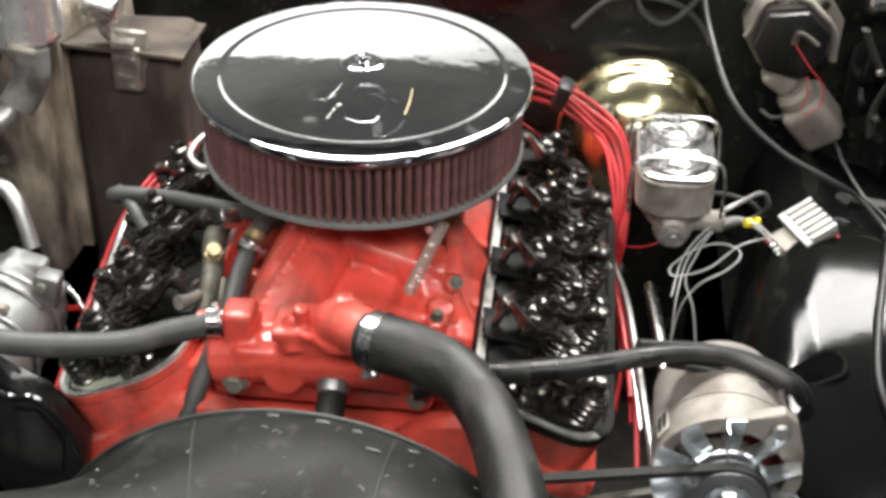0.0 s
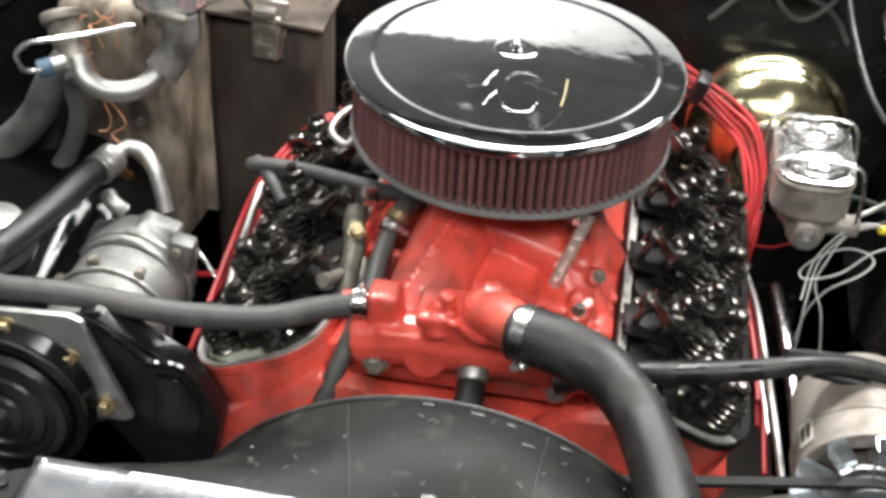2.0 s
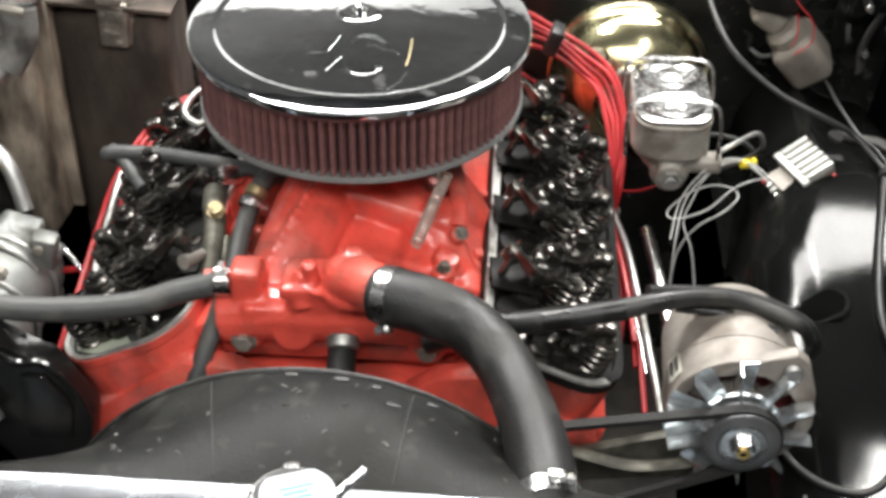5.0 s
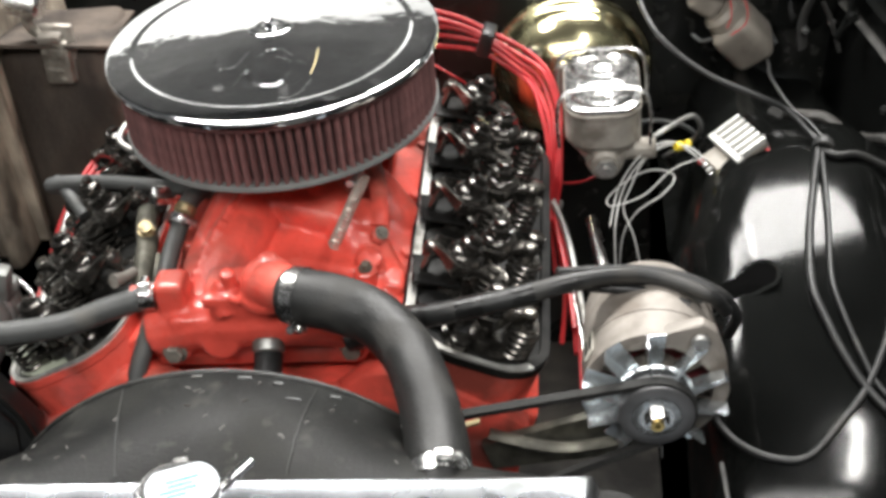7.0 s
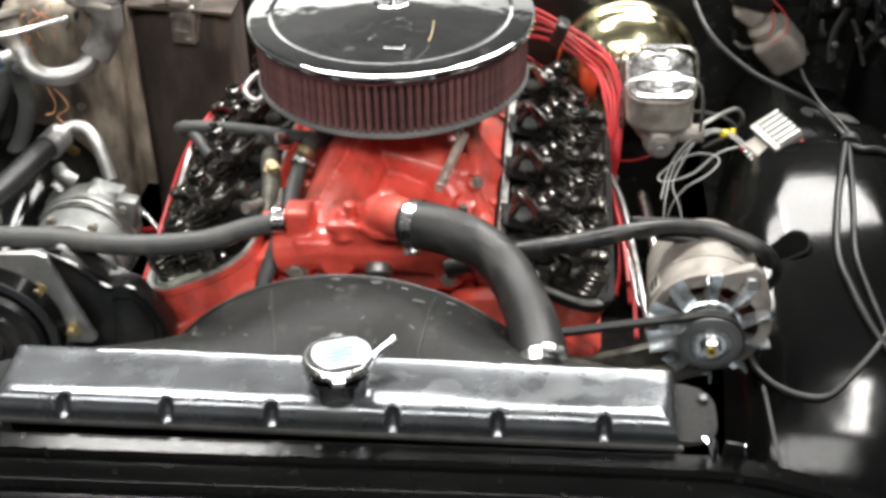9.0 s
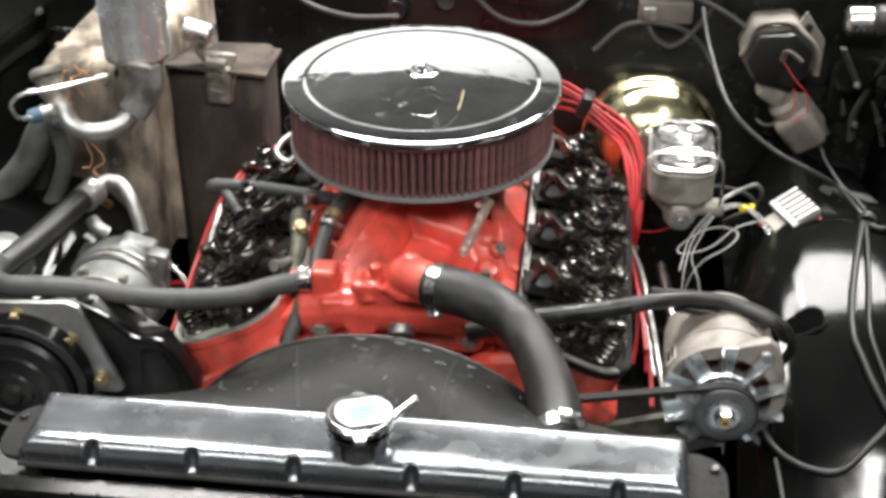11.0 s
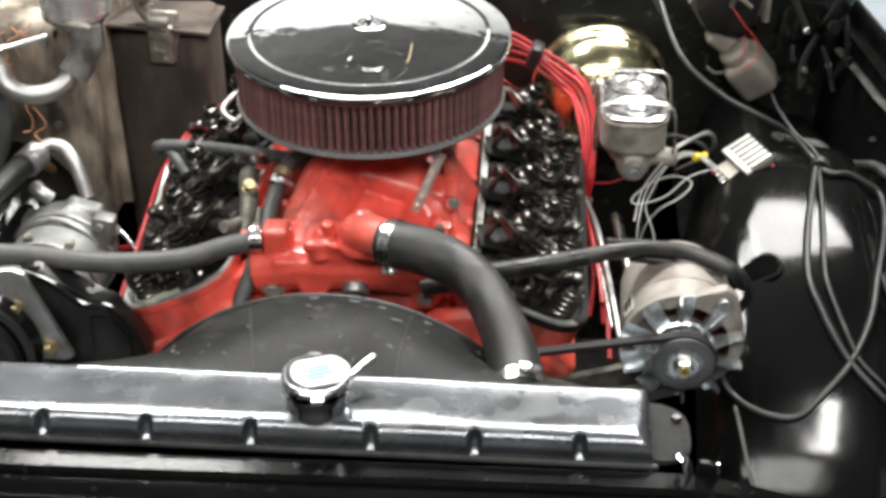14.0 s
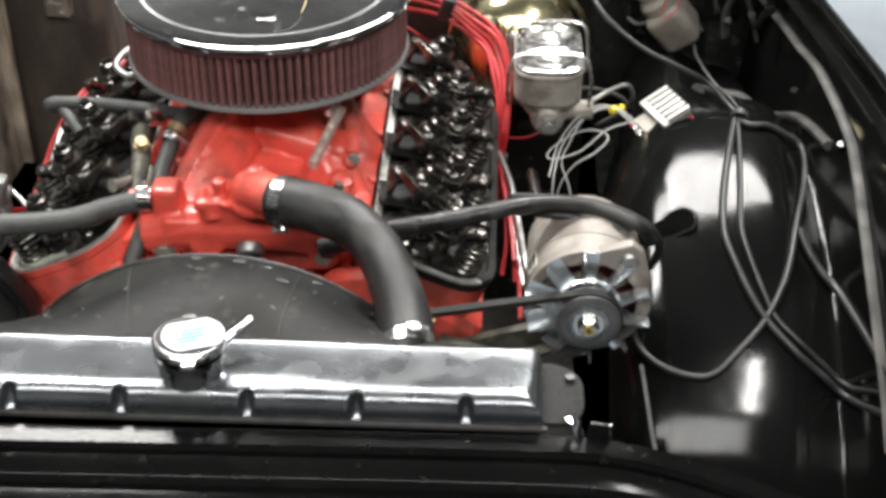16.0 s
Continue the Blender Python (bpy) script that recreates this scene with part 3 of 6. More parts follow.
tube(bm, [(-0.030, -0.246, 0.862), (-0.034, -0.252, 0.85), (-0.030, -0.262, 0.83)], 0.010, 10, 3)
box(bm, (0.032, 0.034, 0.045), pose(-0.088, -0.235, 0.838), 0.005)
cyl(bm, (0.098, -0.165, 0.80), (0.2, -0.2, 1), 0.014, 0.032, 14)
cast(part("casting", bm, RED, manifold), 0.0024, 3)
# near-black sheets paint the shade in the gaps behind the crossover
part("valley_pan", Box((0.082, 0.042, 0.006), pose(-0.064, -0.196, 0.786), 0.002), OILY_SHADE, manifold, "near-black sheet painted as shade behind the crossover")
part("valley_pan", Box((0.055, 0.030, 0.006), pose(0.075, -0.212, 0.792, 0, 4, 0), 0.002), OILY_SHADE, manifold, "near-black sheet painted as shade behind the crossover")
# thermostat housing and its outlet to the upper hose
bm = Lathe([(0.0, 0.0), (0.030, 0.0), (0.030, 0.008), (0.0275, 0.012), (0.0270, 0.022), (0.0245, 0.031), (0.019, 0.037), (0.011, 0.0405), (0.0, 0.041)], pose(0.018, -0.258, 0.850), 28)
tube(bm, [(0.018, -0.264, 0.870), (0.034, -0.280, 0.880), (0.062, -0.302, 0.884)], 0.0225, 18, 5)
box(bm, (0.092, 0.030, 0.008), pose(0.012, -0.264, 0.852, 0, 0, -22), 0.003)
cyl(bm, (-0.025, -0.248, 0.852), (0.05, -0.05, 1), 0.0085, 0.024, 12, 0.002)
cyl(bm, (0.030, -0.240, 0.850), (0, 0, 1), 0.010, 0.012, 12, 0.002)
cyl(bm, (0.018, -0.246, 0.880), (0.1, 0.1, 1), 0.010, 0.012, 12, 0.002)
cast(part("thermostat_housing", bm, RED, manifold), 0.002, 4)
# throttle bracket beside the plenum
bm = Tube([(0.097, -0.045, 0.874), (0.107, -0.080, 0.868), (0.112, -0.115, 0.858), (0.113, -0.140, 0.848)], 0.0095, 10, 5, 0.35)
lathe(bm, [(0.0, 0.004), (0.006, 0.0035), (0.0085, 0.001), (0.009, -0.004), (0.0, -0.006)], toward((0.1145, -0.148, 0.843), (0.5, -0.5, 0.7)), 14)
part("throttle_bracket", bm, RED, manifold)
hex_bolt((0.1165, -0.150, 0.846), (0.5, -0.5, 0.7), 0.0055, 0.005, manifold, GRIMY)
part("heater_nipple", Cyl((-0.10, -0.236, 0.841), (-1, -0.06, 0.0), 0.0105, 0.03, 16), RED, manifold)
for p, d in (((-0.091, -0.261, 0.786), (0, -1, 0.1)), ((0.09, -0.258, 0.782), (0, -1, 0)), ((0.048, -0.262, 0.860), (0, 0, 1))):
    hex_bolt(p, d, 0.0095, 0.011, manifold, GRIMY)
part("sensor_boss", Cyl((0.1, -0.184, 0.79), (0.03, -0.06, 1), 0.012, 0.037, 14, 0.002), RED, manifold)
hex_bolt((0.101, -0.186, 0.826), (0.1, -0.2, 1), 0.0055, 0.010, manifold, OLIVE, "sensor")
for k in range(3):
    for s in (1, -1):
        hex_bolt((s * 0.132, -0.12 + 0.11 * k, 0.792), (s * 0.45, 0, 1), 0.007, 0.010, manifold, RED)

bm = Cyl((0.007, -0.270, 0.786), (0.05, -1, -0.55), 0.0145, 0.05, 18)
stub = tagged(part("bypass_hose", bm, RUBBER), "short black rubber bypass hose on the water pump", "hose")
part("hose_end", Cyl((0.008, -0.262, 0.799), (0.02, -0.75, -0.65), 0.0165, 0.014, 18, 0.002), ALU, stub)


# ---- cylinder heads with open rocker gear ----
def head_frame(s):
    """Local x outwards along the valve-cover rail, y along the engine, z off the rail."""
    u = Vector((s * 0.14, 0, -0.062)).normalized()
    w = Vector((0, 1, 0))
    n = u.cross(w) if s > 0 else w.cross(u)
    return Matrix.Translation((s * 0.213, -0.045, 0.770)) @ Matrix((u, w, n)).transposed().to_4x4()


def coil(r, h, turns, wire, n=6):
    bm = bmesh.new()
    steps = int(turns * 14)
    pts = [(r * math.cos(2 * math.pi * turns * k / steps), r * math.sin(2 * math.pi * turns * k / steps), wire + (h - 2 * wire) * k / steps) for k in range(steps + 1)]
    return tube(bm, pts, wire, n, raw=True)


def rocker_mesh():
    """A stamped rocker: a deep boat with thin raised walls, a cup end and a rounded valve tip."""
    bm = bmesh.new()
    rows = []
    for i in range(17):
        t = i / 16
        x = -0.035 + 0.073 * t
        w = 0.0100 + 0.0140 * math.exp(-((t - 0.44) / 0.26) ** 2)
        wall = 0.003 + 0.010 * math.exp(-((t - 0.44) / 0.30) ** 2)
        mid = 0.010 * math.exp(-((t - 0.44) / 0.30) ** 2) + 0.006 * step(0.8, 1.0, t)
        inner = max(0.25, min(1.0, 2.6 - 5.2 * abs(t - 0.47)))
        pts = [(-w, wall - 0.001), (-w * 0.97, -0.002), (-w * 0.62, -0.007), (0, -0.009), (w * 0.62, -0.007), (w * 0.97, -0.002), (w, wall - 0.001), (w - 0.0030, wall + 0.0004), (w * 0.80, wall * (1 - inner)), (w * 0.45, wall - inner * (wall + 0.004)), (0, wall - inner * (wall + 0.006)), (-w * 0.45, wall - inner * (wall + 0.004)), (-w * 0.80, wall * (1 - inner)), (-w + 0.0030, wall + 0.0004)]
        rows.append([bm.verts.new((x, y, z - mid + 0.006)) for y, z in pts])
    n = len(rows[0])
    for a, b in zip(rows, rows[1:]):
        for k in range(n):
            bm.faces.new([a[k], a[(k + 1) % n], b[(k + 1) % n], b[k]])
    bm.faces.new(rows[0][::-1])
    bm.faces.new(rows[-1])
    bmesh.ops.recalc_face_normals(bm, faces=list(bm.faces))
    lathe(bm, [(0.0, -0.012), (0.009, -0.009), (0.011, 0.0), (0.009, 0.006), (0.0, 0.009)], pose(-0.033, 0, -0.003), 14)
    lathe(bm, [(0.0, -0.010), (0.008, -0.006), (0.009, 0.002), (0.006, 0.006), (0.0, 0.007)], pose(0.036, 0, 0.000), 12)
    return bm


def shared(name, bm, material):
    me = bpy.data.meshes.new(name)
    finish(bm).to_mesh(me)
    bm.free()
    me.materials.append(material)
    return me


ROCKER = shared("rocker_arm", rocker_mesh(), OILY)
SPRING = shared("valve_spring", coil(0.0160, 0.044, 5.0, 0.0026), OILY)
RETAINER = shared("retainer", Lathe([(0.0, 0.006), (0.006, 0.007), (0.007, 0.003), (0.0135, 0.0035), (0.0145, 0.0), (0.0, 0.0)], n=18), OILY)
NUT = shared("rocker_nut", lathe(Lathe([(0.0150, -0.006), (0.0158, -0.001), (0.0150, 0.004), (0.0128, 0.0075), (0.0112, 0.0085), (0.0, 0.0085)], n=20), [(0.0098, 0.007), (0.0098, 0.016), (0.0072, 0.0175), (0.0058, 0.0160), (0.0050, 0.0160), (0.0046, 0.0215), (0.0, 0.0225)], Matrix(), 6), OILY_NUT)
PUSHROD = shared("pushrod", Lathe([(0.010, -0.043), (0.009, -0.03), (0.0045, -0.028), (0.0045, 0.0), (0.0, 0.003)], n=10), OILY)
HEADBOLT = shared("head_bolt", lathe(Lathe([(0.0115, 0), (0.0115, 0.003)], n=14), [(0.0085, 0.003), (0.0085, 0.013), (0.006, 0.014)], Matrix(), 6), OILY)


def place(name, me, m, parent):
    ob = new(name, me)
    ob.parent = parent
    if parent.type == "EMPTY":
        ob.matrix_parent_inverse = Matrix.Translation(parent.location).inverted()
    ob.matrix_basis = m
    return ob


def cylinder_head(s):
    f = head_frame(s)
    head = thing("cylinder_head", "red cylinder head with open oily black rocker gear, no cover", "cylinder head", "cylinder heads of the engine", at=tuple(f.translation))
    L, W = 0.462, 0.156
    wide = 0.018 if s > 0 else 0.011
    outer, inner = rounded(W, L, 0.055), rounded(W - wide, L - 0.011, 0.050)
    part("casting", Prism(outer, 0.07, f @ Matrix.Translation((0, 0, -0.0745)), 0.003), RED, head)
    bm = ring_prism(bmesh.new(), outer, inner, 0.011, f @ Matrix.Translation((0, 0, -0.004)))
    # this head's outer rail and rim are coloured near black
    if s > 0:
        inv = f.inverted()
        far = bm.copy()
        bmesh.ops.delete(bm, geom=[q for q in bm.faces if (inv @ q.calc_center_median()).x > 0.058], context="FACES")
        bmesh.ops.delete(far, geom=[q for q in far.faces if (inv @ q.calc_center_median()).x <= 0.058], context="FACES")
        part("outer_rail", far, OILY_SHADE, head, "near-black outer rail")
    part("rim", ring_prism(bmesh.new(), rounded(W + 0.003, L + 0.003, 0.0565), outer, 0.0085, f @ Matrix.Translation((0, 0, -0.0045))), RED if s < 0 else OILY_SHADE, head)
    part("gasket_rail", bm, RAIL, head, "bare machined gasket rail")
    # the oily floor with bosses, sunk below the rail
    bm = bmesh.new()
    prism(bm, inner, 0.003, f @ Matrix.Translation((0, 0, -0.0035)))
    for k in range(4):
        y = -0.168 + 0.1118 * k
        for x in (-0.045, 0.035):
            part("boss", Lathe([(0.026, 0), (0.022, 0.012), (0.0, 0.014)], f @ Matrix.Translation((x, y, -0.001)), 16), OILY_SHADE, head)
    part("deck", bm, OILY_SHADE, head, "oily dark deck with drain-back hollows")
    if s < 0:
        part("drain_pocket", Prism([(0.071, -0.11), (0.050, -0.125), (0.030, -0.160), (0.0, -0.195), (-0.02, -0.222), (0.03, -0.222), (0.058, -0.205), (0.071, -0.17)], 0.004, f @ Matrix.Translation((0, 0, 0.0005)), 0.001), PALE_OIL, head, "pale oil-washed corner of the deck")
    for k in range(4):
        for j in (-1, 1):
            y = -0.168 + 0.1118 * k + (-0.0265 if j < 0 else 0.0405)
            low = j > 0
            off = -0.033 if low else 0.004
            tilt = (6 + 3 * ((k * 3 + j) % 3)) * (1 if low else -1)
            sx = off + 0.035
            sp = place("valve_spring", SPRING, f @ Matrix.Translation((sx, y, -0.003)) @ Matrix.Rotation(0.7 * k + j, 4, "Z"), head)
            rt = new("retainer", RETAINER)
            rt.parent = sp
            rt.matrix_basis = Matrix.Translation((0, 0, 0.042))
            ra = place("rocker_arm", ROCKER, f @ Matrix.Translation((off, y, 0.043)) @ Matrix.Rotation(math.radians(tilt), 4, "Y") @ Matrix.Rotation(math.radians(j * -7), 4, "Z"), head)
            nt = new("rocker_nut", NUT)
            nt.parent = ra
            nt.matrix_basis = Matrix.Translation((0, 0, 0.005)) @ Matrix.Scale(1.38, 4)
            place("pushrod", PUSHROD, f @ Matrix.Translation((off - 0.034, y, 0.037)), head)
            if low:
                part("guide_plate", Box((0.050, 0.046, 0.004), f @ pose(off - 0.020, y + j * 0.004, 0.018, 0, -8, 6 * j), 0.001), OILY_SHADE, head)
            part("stud_boss", Lathe([(0.017, 0.0), (0.0145, 0.014), (0.0085, 0.016), (0.0085, 0.040), (0.0, 0.040)], f @ Matrix.Translation((off, y, 0.0)), 14), OILY, head)
    for k in range(5):
        y = -0.2236 + 0.1118 * k
        for x, dy in ((-0.058, 0.018), (0.060, 0.0), (0.022, 0.012), (-0.020, -0.006)):
            if abs(y + dy) < 0.205 or abs(x) < 0.03:
                place("head_bolt", HEADBOLT, f @ Matrix.Translation((x, (y + dy) * 0.94, 0.0)) @ Matrix.Scale(1.25, 4), head)
    return head


cylinder_head(1)
cylinder_head(-1)

# ---- air cleaner ----
air = thing("air_cleaner", "round chrome air cleaner with a pleated dark red filter", "air cleaner", at=(0, 0, 0.913))
lid_prof = [(0.1745, 0.9925), (0.1775, 0.9928), (0.1793, 0.9945), (0.1796, 0.9990), (0.1793, 1.0004), (0.1785, 1.0014), (0.1772, 1.0019), (0.1745, 1.0024), (0.1560, 1.0040), (0.1545, 1.00415), (0.1528, 1.0043), (0.1512, 1.0041), (0.1495, 1.0034), (0.1480, 1.0031), (0.1470, 1.00318), (0.1450, 1.00335), (0.10, 1.0072), (0.05, 1.0116), (0.024, 1.0137), (0.0, 1.0140), (0.0, 1.007), (0.14, 0.999), (0.1745, 0.9925)]
lid = part("lid", Lathe(lid_prof, n=128, closed=False), CHROME_LID, air, "mirror-bright chromed lid with a raised ring")
bm = Lathe([(0.0, 1.0125), (0.0225, 1.0130), (0.0235, 1.0152), (0.0215, 1.0162), (0.014, 1.0150), (0.0070, 1.0156), (0.0050, 1.0195), (0.0, 1.0205)], n=32)
box(bm, (0.0035, 0.013, 0.008), pose(0, 0, 1.0195, 0, 0, -35), 0.0015)
part("wing_nut", bm, CHROME, lid)
# raised emblem, drawn as plain strokes
emblem = [([(-0.024, -0.076), (-0.015, -0.050)], 0.0016), ([(-0.039, -0.081), (-0.025, -0.077)], 0.0008), ([(-0.020, -0.110), (-0.010, -0.085), (0.002, -0.110), (0.025, -0.112), (0.034, -0.088)], 0.0010), ([(-0.002, -0.060), (0.006, -0.049), (0.019, -0.047), (0.032, -0.058)], 0.0009), ([(0.015, -0.063), (0.024, -0.064), (0.035, -0.072)], 0.0008), ([(0.038, -0.068), (0.048, -0.074), (0.050, -0.061)], 0.0008), ([(0.030, -0.135), (0.042, -0.136), (0.053, -0.120), (0.058, -0.103)], 0.0011), ([(0.028, -0.111), (0.029, -0.127)], 0.0012)]
for line, w in emblem:
    part("emblem_stroke", Tube([(x, y, 1.0157 - 0.0876 * math.hypot(x, y)) for x, y in line], w * 0.75, 8, 3, 0.6), CHROME_LID, lid)
part("emblem_bar", Tube([(x, y, 1.0160 - 0.0876 * math.hypot(x, y)) for x, y in ((0.058, -0.045), (0.058, -0.075), (0.056, -0.094))], 0.0007, 8, 3, 0.6), BOLT_GOLD, lid, "dull gold stroke of the emblem")
part("filter_core", Lathe([(0.158, 0.925), (0.160, 0.925), (0.160, 0.992), (0.158, 0.992), (0.158, 0.925)], n=96, closed=False), FILTER_DARK, air)
part("upper_seal", Lathe([(0.150, 0.986), (0.1725, 0.986), (0.1735, 0.992), (0.150, 0.9945), (0.150, 0.986)], n=96, closed=False), FILTER, air)
part("lower_seal", Lathe([(0.150, 0.915), (0.1705, 0.9150), (0.1728, 0.9165), (0.1728, 0.9195), (0.1715, 0.9215), (0.150, 0.9215), (0.150, 0.915)], n=96, closed=False), GREY_RUBBER, air, "grey rubber seal of the filter")
part("base_pan", Lathe([(0.0, 0.906), (0.12, 0.906), (0.165, 0.912), (0.171, 0.915), (0.165, 0.9165), (0.0, 0.912)], n=64), CHROME_WORN, air)
bm = bmesh.new()
wid = 0.0030
ring = []
for z in (0.9215, 0.9875):
    ring.append([bm.verts.new((x, y, z)) for x, y in ((0.158, -wid * 1.45), (0.1640, -wid * 0.92), (0.1690, -wid * 0.55), (0.1706, 0), (0.1690, wid * 0.55), (0.1640, wid * 0.92), (0.158, wid * 1.45))])
for k in range(6):
    bm.faces.new([ring[0][k], ring[0][k + 1], ring[1][k + 1], ring[1][k]])
PLEAT = shared("pleat", bm, FILTER)
filt = bpy.data.objects["filter_core"]
for k in range(104):
    ob = new("pleat", PLEAT)
    ob.parent = filt
    ob.matrix_basis = Matrix.Rotation(2 * math.pi * k / 104, 4, "Z")

carb = thing("carburetor", "metal four-barrel carburetor under the air cleaner", "carburetor", at=(0, 0.01, 0.874))
part("body", Box((0.12, 0.15, 0.03), pose(0, 0.01, 0.890), 0.006), ALU_PAINT, carb)
part("base_plate", Box((0.14, 0.16, 0.010), pose(0, 0.01, 0.879), 0.003), ALU, carb)
part("linkage", Tube([(0.085, -0.02, 0.88), (0.092, -0.09, 0.885), (0.086, -0.13, 0.895)], 0.004, 8, 4), ZINC, carb)
p0, p1 = Vector((0.099, -0.108, 0.890)), Vector((0.074, -0.197, 0.865))
bm = bmesh.new()
ax = (p1 - p0)
e1 = ax.cross(Vector((0, 0, 1))).normalized()
e2 = ax.cross(e1).normalized()
pts = [p0 + ax * (k / 320) + 0.0052 * (math.cos(k * 0.40) * e1 + math.sin(k * 0.40) * e2) for k in range(321)]
tube(bm, pts, 0.0014, 5, raw=True)
tagged(part("return_spring", bm, SPRING_WIRE), "thin coiled throttle return spring above the manifold", "spring")

# ---- radiator, cap and fan shroud ----
radiator = thing("radiator", "bare metal radiator with a crimped top tank", "radiator", at=(0.012, -0.59, 0.4))


NOTCH = (-0.238, -0.140, -0.042, 0.070, 0.166, 0.262)


def tank_row(x, top=0.91):
    """Section of the top tank at x, cut off at a height, with crimps in its front edge."""
    prof = [(-0.548, 0.862), (-0.548, 0.887), (-0.550, 0.893), (-0.5535, 0.8958), (-0.558, 0.8953), (-0.575, 0.8972), (-0.600, 0.9000), (-0.611, 0.9012), (-0.615, 0.90145), (-0.619, 0.9013), (-0.623, 0.9009), (-0.6265, 0.9001), (-0.6295, 0.8982), (-0.6320, 0.8950), (-0.6338, 0.8905), (-0.6345, 0.8860), (-0.6345, 0.8800), (-0.6343, 0.8765), (-0.6335, 0.8735), (-0.630, 0.8725)]
    dent = max(math.exp(-((x - c) / 0.0052) ** 4) for c in NOTCH)
    lift = max(math.exp(-((abs(x - c) - 0.009) / 0.004) ** 2) for c in NOTCH)
    bow = 0.0012 * math.sin(x * 19) * math.sin(x * 7 + 1)
    out = []
    for i, (y, z) in enumerate(prof):
        if 11 <= i <= 16:
            y += (0.002, 0.005, 0.0075, 0.0085, 0.008, 0.006)[i - 11] * dent - 0.001 * lift
            z -= (0.0, 0.001, 0.003, 0.003, 0.002, 0.0)[i - 11] * dent
        out.append(Vector((x, y, min(z + (bow if 3 <= i <= 7 else 0.0), top))))
    return out


xs = sorted(set(span(-0.293, 0.311, 70) + [c + 0.0015 * d for c in NOTCH for d in range(-9, 10)]))
ends = [(0.0030, 0.9006), (0.0065, 0.8994), (0.0105, 0.8972), (0.0140, 0.8938), (0.0165, 0.8890), (0.0195, 0.8740)]
bm = bmesh.new()
rows = [[bm.verts.new(p) for p in tank_row(x, z)] for x, z in [(-0.293 - d, z) for d, z in ends[::-1]] + [(x, 0.91) for x in xs] + [(0.311 + d, z) for d, z in ends]]
for a, b in zip(rows, rows[1:]):
    for k in range(len(a)):
        q = (k + 1) % len(a)
        bm.faces.new([a[k], a[q], b[q], b[k]])
bm.faces.new(rows[0])
bm.faces.new(rows[-1][::-1])
bmesh.ops.recalc_face_normals(bm, faces=list(bm.faces))
part("top_tank", bm, TANK, radiator, "dull brushed-metal top tank with crimped notches")
part("crimp_rail", Box((0.645, 0.005, 0.005), pose(0.011, -0.6365, 0.8745), 0.0012), GREY_EDGE, radiator, "grimy crimped seam")
part("core", Box((0.63, 0.05, 0.45), pose(0.013, -0.59, 0.63)), BLACK_SATIN, radiator)
neck = part("filler_neck", Lathe([(0.0295, -0.003), (0.0295, 0.002), (0.0285, 0.005), (0.0285, 0.018), (0.0315, 0.021), (0.0315, 0.026), (0.0, 0.026)], pose(0.017, -0.600, 0.898), 40), CHROME, radiator, "bright filler neck")
part("overflow_pipe", Tube([(0.040, -0.588, 0.916), (0.052, -0.573, 0.921), (0.066, -0.560, 0.927)], 0.0042, 10, 4), CHROME, radiator)
part("outlet_neck", Cyl((0.204, -0.532, 0.864), (0.0, -1, -0.2), 0.0215, 0.03, 24), TANK, radiator)

br = tagged(part("radiator_bracket", Tube([(0.352, -0.636, 0.892), (0.358, -0.642, 0.886), (0.361, -0.645, 0.870), (0.366, -0.648, 0.850)], 0.0065, 10, 5, 0.4), CHROME), "small bright bracket holding the radiator's end", "bracket")
part("tab", Box((0.020, 0.004, 0.036), pose(0.377, -0.640, 0.871, 8, 8, 0), 0.001), SUPPORT, br, "black steel tab")
part("tab_edge", Tube([(0.3865, -0.643, 0.888), (0.3895, -0.644, 0.855)], 0.0012, 6, 2), CHROME_WORN, br)

cm = pose(0.017, -0.600, 0.924, -4, 2, 0)
rcap = part("radiator_cap", Lathe([(0.0300, 0.003), (0.0325, 0.005), (0.0325, 0.010), (0.030, 0.013), (0.0285, 0.0132), (0.0, 0.0125)], cm, 40), CHROME_WORN, radiator, "plated cap with a white and blue sticker")
part("cap_face", Lathe([(0.0290, 0.0128), (0.0285, 0.0136), (0.0, 0.0135)], cm, 40), BLACK_SATIN, rcap, "black cap face")
for a in (100, 280):
    t = math.radians(a)
    part("ear", box(bmesh.new(), (0.014, 0.012, 0.008), cm @ pose(0.033 * math.cos(t), 0.033 * math.sin(t), 0.006, 0, 0, a), 0.002), CHROME_WORN, rcap)

pts = [(0.0275 * math.cos(2 * math.pi * k / 36) + 0.004, max(-0.021, min(0.0215, 0.0275 * math.sin(2 * math.pi * k / 36)))) for k in range(36)]
lab = part("sticker", Prism(pts, 0.0006, cm @ pose(0, 0, 0.0138, 0, 0, 24)), STICKER, rcap, "white sticker")
bm = bmesh.new()
for y, w in ((0.008, 0.026), (0.002, 0.020), (-0.004, 0.028), (-0.010, 0.016)):
    box(bm, (w, 0.0034, 0.0004), cm @ pose(0.002, y, 0.0147, 0, 0, 24))
part("print", bm, STICKER_INK, rcap, "rows of blue print")

shroud = thing("fan_shroud", "dusty black plastic fan shroud behind the radiator", "fan shroud", at=(0, -0.48, 0.5))


